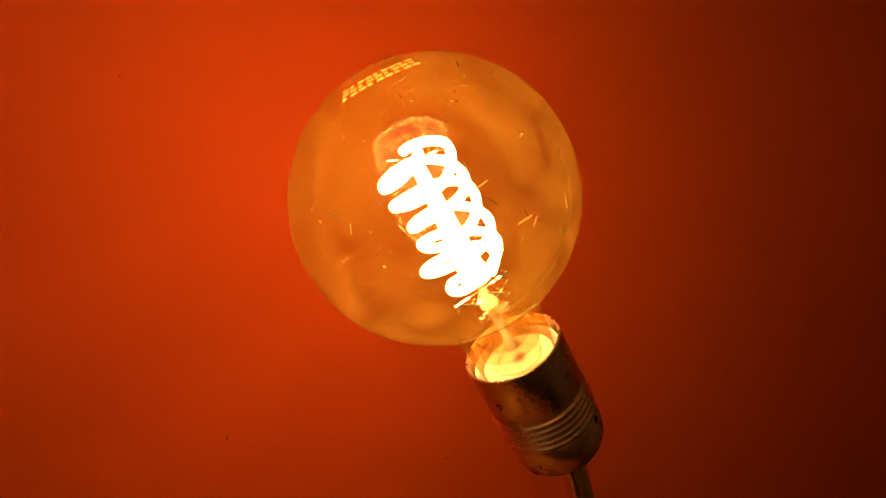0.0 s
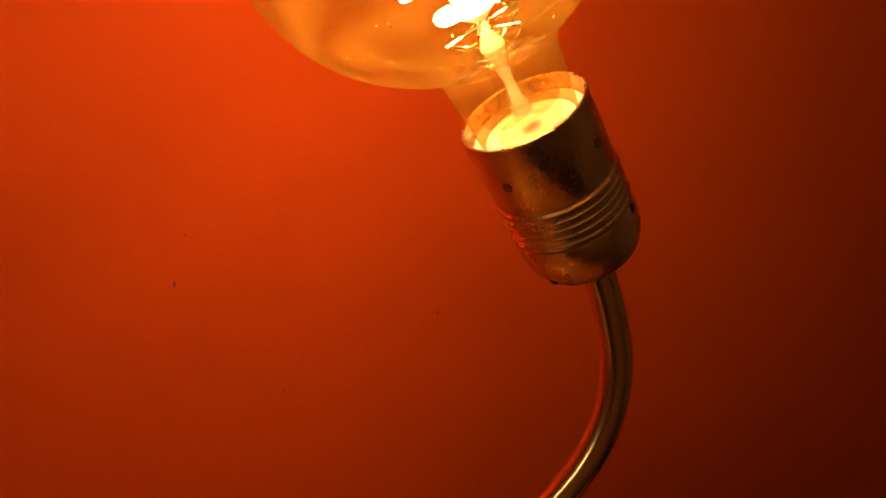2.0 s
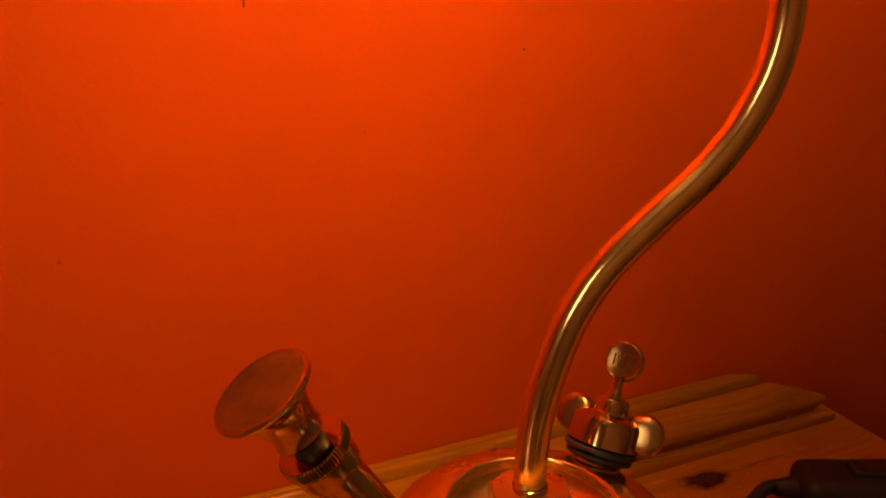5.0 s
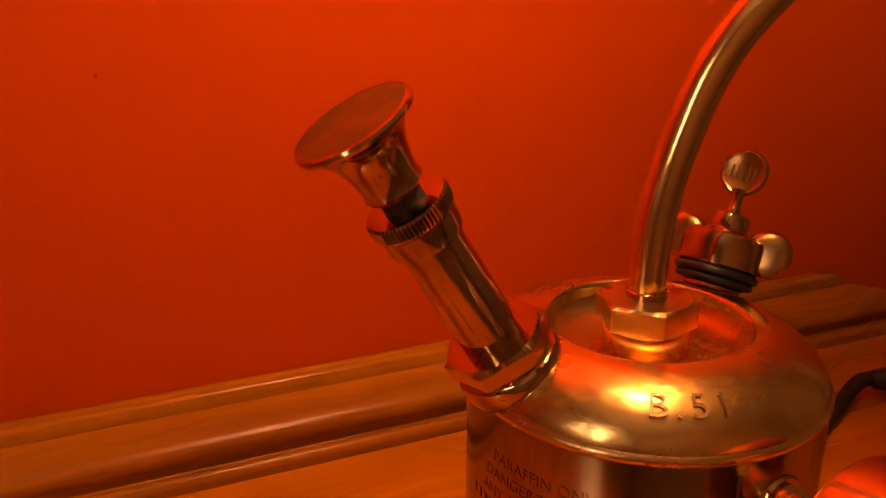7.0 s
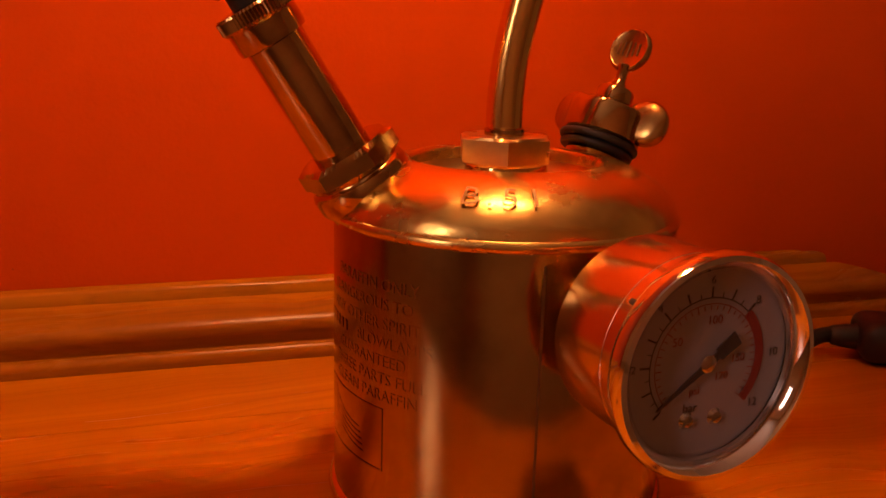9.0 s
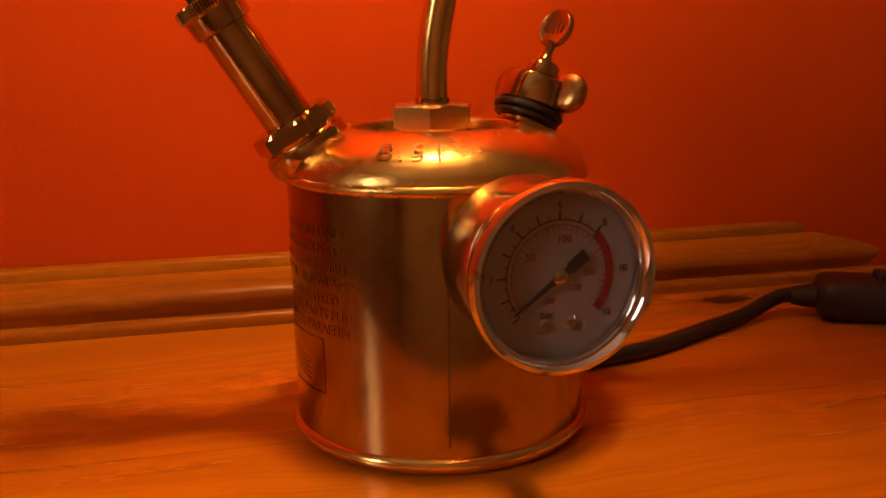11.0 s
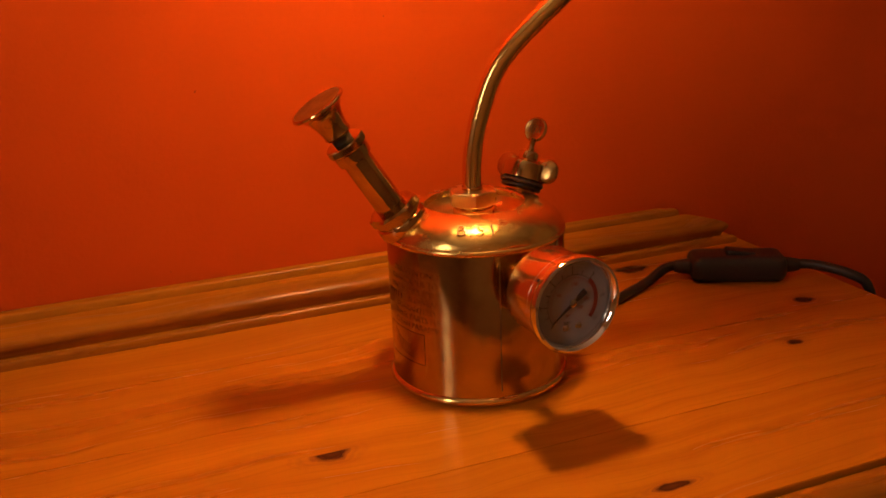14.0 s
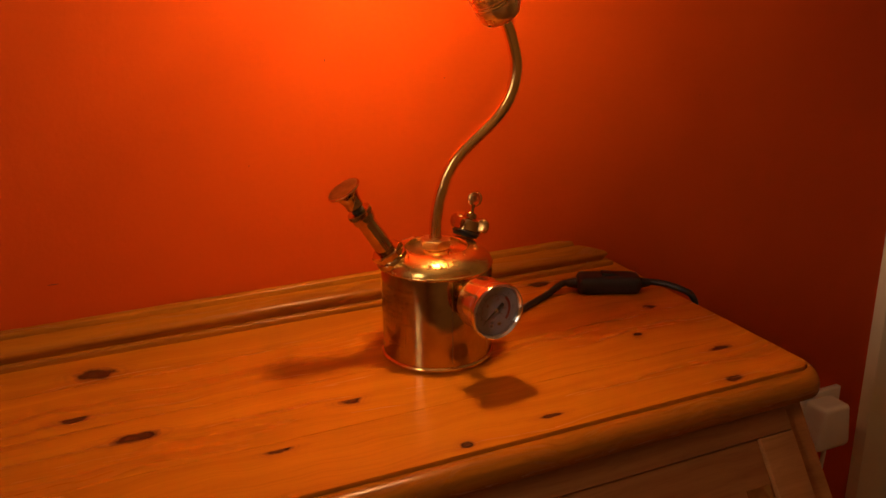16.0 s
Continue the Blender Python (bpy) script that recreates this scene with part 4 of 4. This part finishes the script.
for k in range(4):
    a = 0.4 + k * math.pi / 2
    part("support_wire", tube([BM @ Vector((0.0015, 0, 0.0160)), BM @ Vector((0.012 * math.cos(a), 0.012 * math.sin(a), 0.0180 + 0.003 * (k % 2))), BM @ Vector((0.0155 * math.cos(a), 0.0155 * math.sin(a), 0.0175))], 0.0003, 6), CHROME, bulb)
for k in range(2):
    a = 1.1 + k * math.pi
    part("support_wire", tube([BM @ Vector((0.002 * math.cos(a), 0.002 * math.sin(a), -0.0455)), BM @ Vector((0.010 * math.cos(a), 0.010 * math.sin(a), -0.0400)), BM @ Vector((0.0060 * math.cos(a), 0.0060 * math.sin(a), -0.0345))], 0.0004, 6), CHROME, bulb)
# printed label band on the crown of the globe
bm = bmesh.new()


def on_globe(lat, lon, r=BR - 0.0004):
    la, lo = radians(lat), radians(lon)
    return BM @ Vector((r * math.cos(la) * math.cos(lo), r * math.cos(la) * math.sin(lo), r * math.sin(la)))


BI = BM.to_3x3().inverted()
c0, c1 = BI @ Vector((-0.0247, 0.0265, 0.0307)), BI @ Vector((-0.0025, 0.0152, 0.0449))
L0, L1 = math.degrees(math.atan2(c0.y, c0.x)), math.degrees(math.atan2(c1.y, c1.x))
L1 = L0 + (L1 - L0 + 180) % 360 - 180
for row in range(3):
    for col in range(9):
        la, lo, st = 47 + row * 3.4, L0 + (L1 - L0) * col / 9, (L1 - L0) / 9
        w = st * (0.8 if (row + col) % 3 else 0.5)
        bm.faces.new([bm.verts.new(on_globe(la + dy, lo + dx)) for dx, dy in ((0, 0), (w, 0), (w, 2.2), (0, 2.2))])
part("printed_marks", bm, plain("yellow_print", (0.20, 0.115, 0.02), 0.6), bulb, "faded yellow print on the glass", smooth=False)

rng = random.Random(11)
bm = bmesh.new()
for k in range(420):
    la, lo = math.degrees(math.asin(rng.uniform(-0.86, 0.98))), rng.uniform(0, 360)
    size = rng.choice((0.00025, 0.0003, 0.0004, 0.0006)) * rng.uniform(0.7, 1.2)
    long = 1.0 if k % 9 else rng.uniform(4, 12)
    c = on_globe(la, lo, BR - 0.0003)
    n = (c - BULB).normalized()
    u = n.orthogonal().normalized()
    u.rotate(Matrix.Rotation(rng.uniform(0, 6.28), 3, n))
    v = n.cross(u)
    u, v = u * size * long * 0.5, v * size * 0.5
    bm.faces.new([bm.verts.new(c + a * u + b * v) for a, b in ((-1, -1), (1, -0.6), (1.1, 0.7), (-0.8, 1))])
tagged(part("dust", bm, DUST, bulb, "dust specks and scratches on the glass", smooth=False), kind="stuff")

# ---- cord with an in-line switch ----
cord = empty("power_cord", "black power cord with an in-line switch lying on the bureau", "cable", at=(0, 0, TABLE_Z))
SW = Vector((0.222, 0.054, 0.0))
SWD = Vector((0.905, -0.425, 0)).normalized()
a0, a1 = SW - SWD * 0.034, SW + SWD * 0.034
path1 = spline([(0.040, 0.030, 0.0040), (0.071, 0.029, 0.0036), (0.098, 0.036, 0.0036), (0.125, 0.050, 0.0036), (0.155, 0.065, 0.0040), a0 + Vector((0, 0, 0.0085)) - SWD * 0.014, a0 + Vector((0, 0, 0.0095))], 8)
part("cord_run", tube(path1, 0.0034, 12), BLACK_RUBBER, cord)
path2 = spline([a1 + Vector((0, 0, 0.0095)), a1 + SWD * 0.012 + Vector((0, 0, 0.0100)), (0.274, 0.023, 0.0095), (0.284, 0.010, 0.0064), (0.2925, 0.004, 0.000), (0.2975, 0.003, -0.016), (0.2985, 0.004, -0.06), (0.298, 0.04, -0.20), (0.30, 0.10, -0.40)], 8)
part("cord_run", tube(path2, 0.0034, 12), BLACK_RUBBER, cord)
swm = Matrix.Translation(SW + Vector((0, 0, 0.0098))) @ Matrix((SWD, Vector((0, 0, 1)).cross(SWD), Vector((0, 0, 1)))).transposed().to_4x4()
bm = box((0.066, 0.029, 0.0190), swm, 0.0084, segments=5)
swb = part("switch_body", bm, BLACK_PLASTIC, cord, "black plastic in-line switch")
part("rocker", box((0.020, 0.011, 0.006), swm @ pose(0.002, 0, 0.0084, 0, 7, 0), 0.0016, segments=3), BLACK_PLASTIC, swb)
for s in (-1, 1):
    part("strain_relief", lathe([(0.0056, 0.0), (0.0052, 0.004), (0.0042, 0.010), (0.0036, 0.011)], 20, swm @ Matrix.Translation((s * 0.0325, 0, -0.0004)) @ Matrix.Rotation(radians(90 * s), 4, "Y")), BLACK_RUBBER, swb)

# ---- wall socket and plug ----
socket = empty("wall_socket", "white plastic wall socket plate on the red wall", "socket", at=(0.658, WALL_Y, -0.304))
part("plate", box((0.086, 0.009, 0.086), pose(0, -0.0045, 0), 0.003, segments=3), WHITE_PLASTIC, socket)
plug = empty("plug", "white plastic mains plug in the wall socket", "plug", at=(0.655, WALL_Y - 0.009, -0.300))
bm = box((0.062, 0.040, 0.066), pose(0, -0.0202, 0), 0.010, segments=4)
for v in bm.verts:
    if v.co.z > 0.01:
        v.co.x *= 0.78
part("plug_body", bm, WHITE_PLASTIC, plug)
part("flex", tube(spline([(0, -0.022, -0.028), (0.002, -0.022, -0.05), (0.0, -0.018, -0.12), (-0.01, -0.012, -0.30), (-0.02, -0.01, -0.55)], 6), 0.0032, 10), WHITE_PLASTIC, plug)
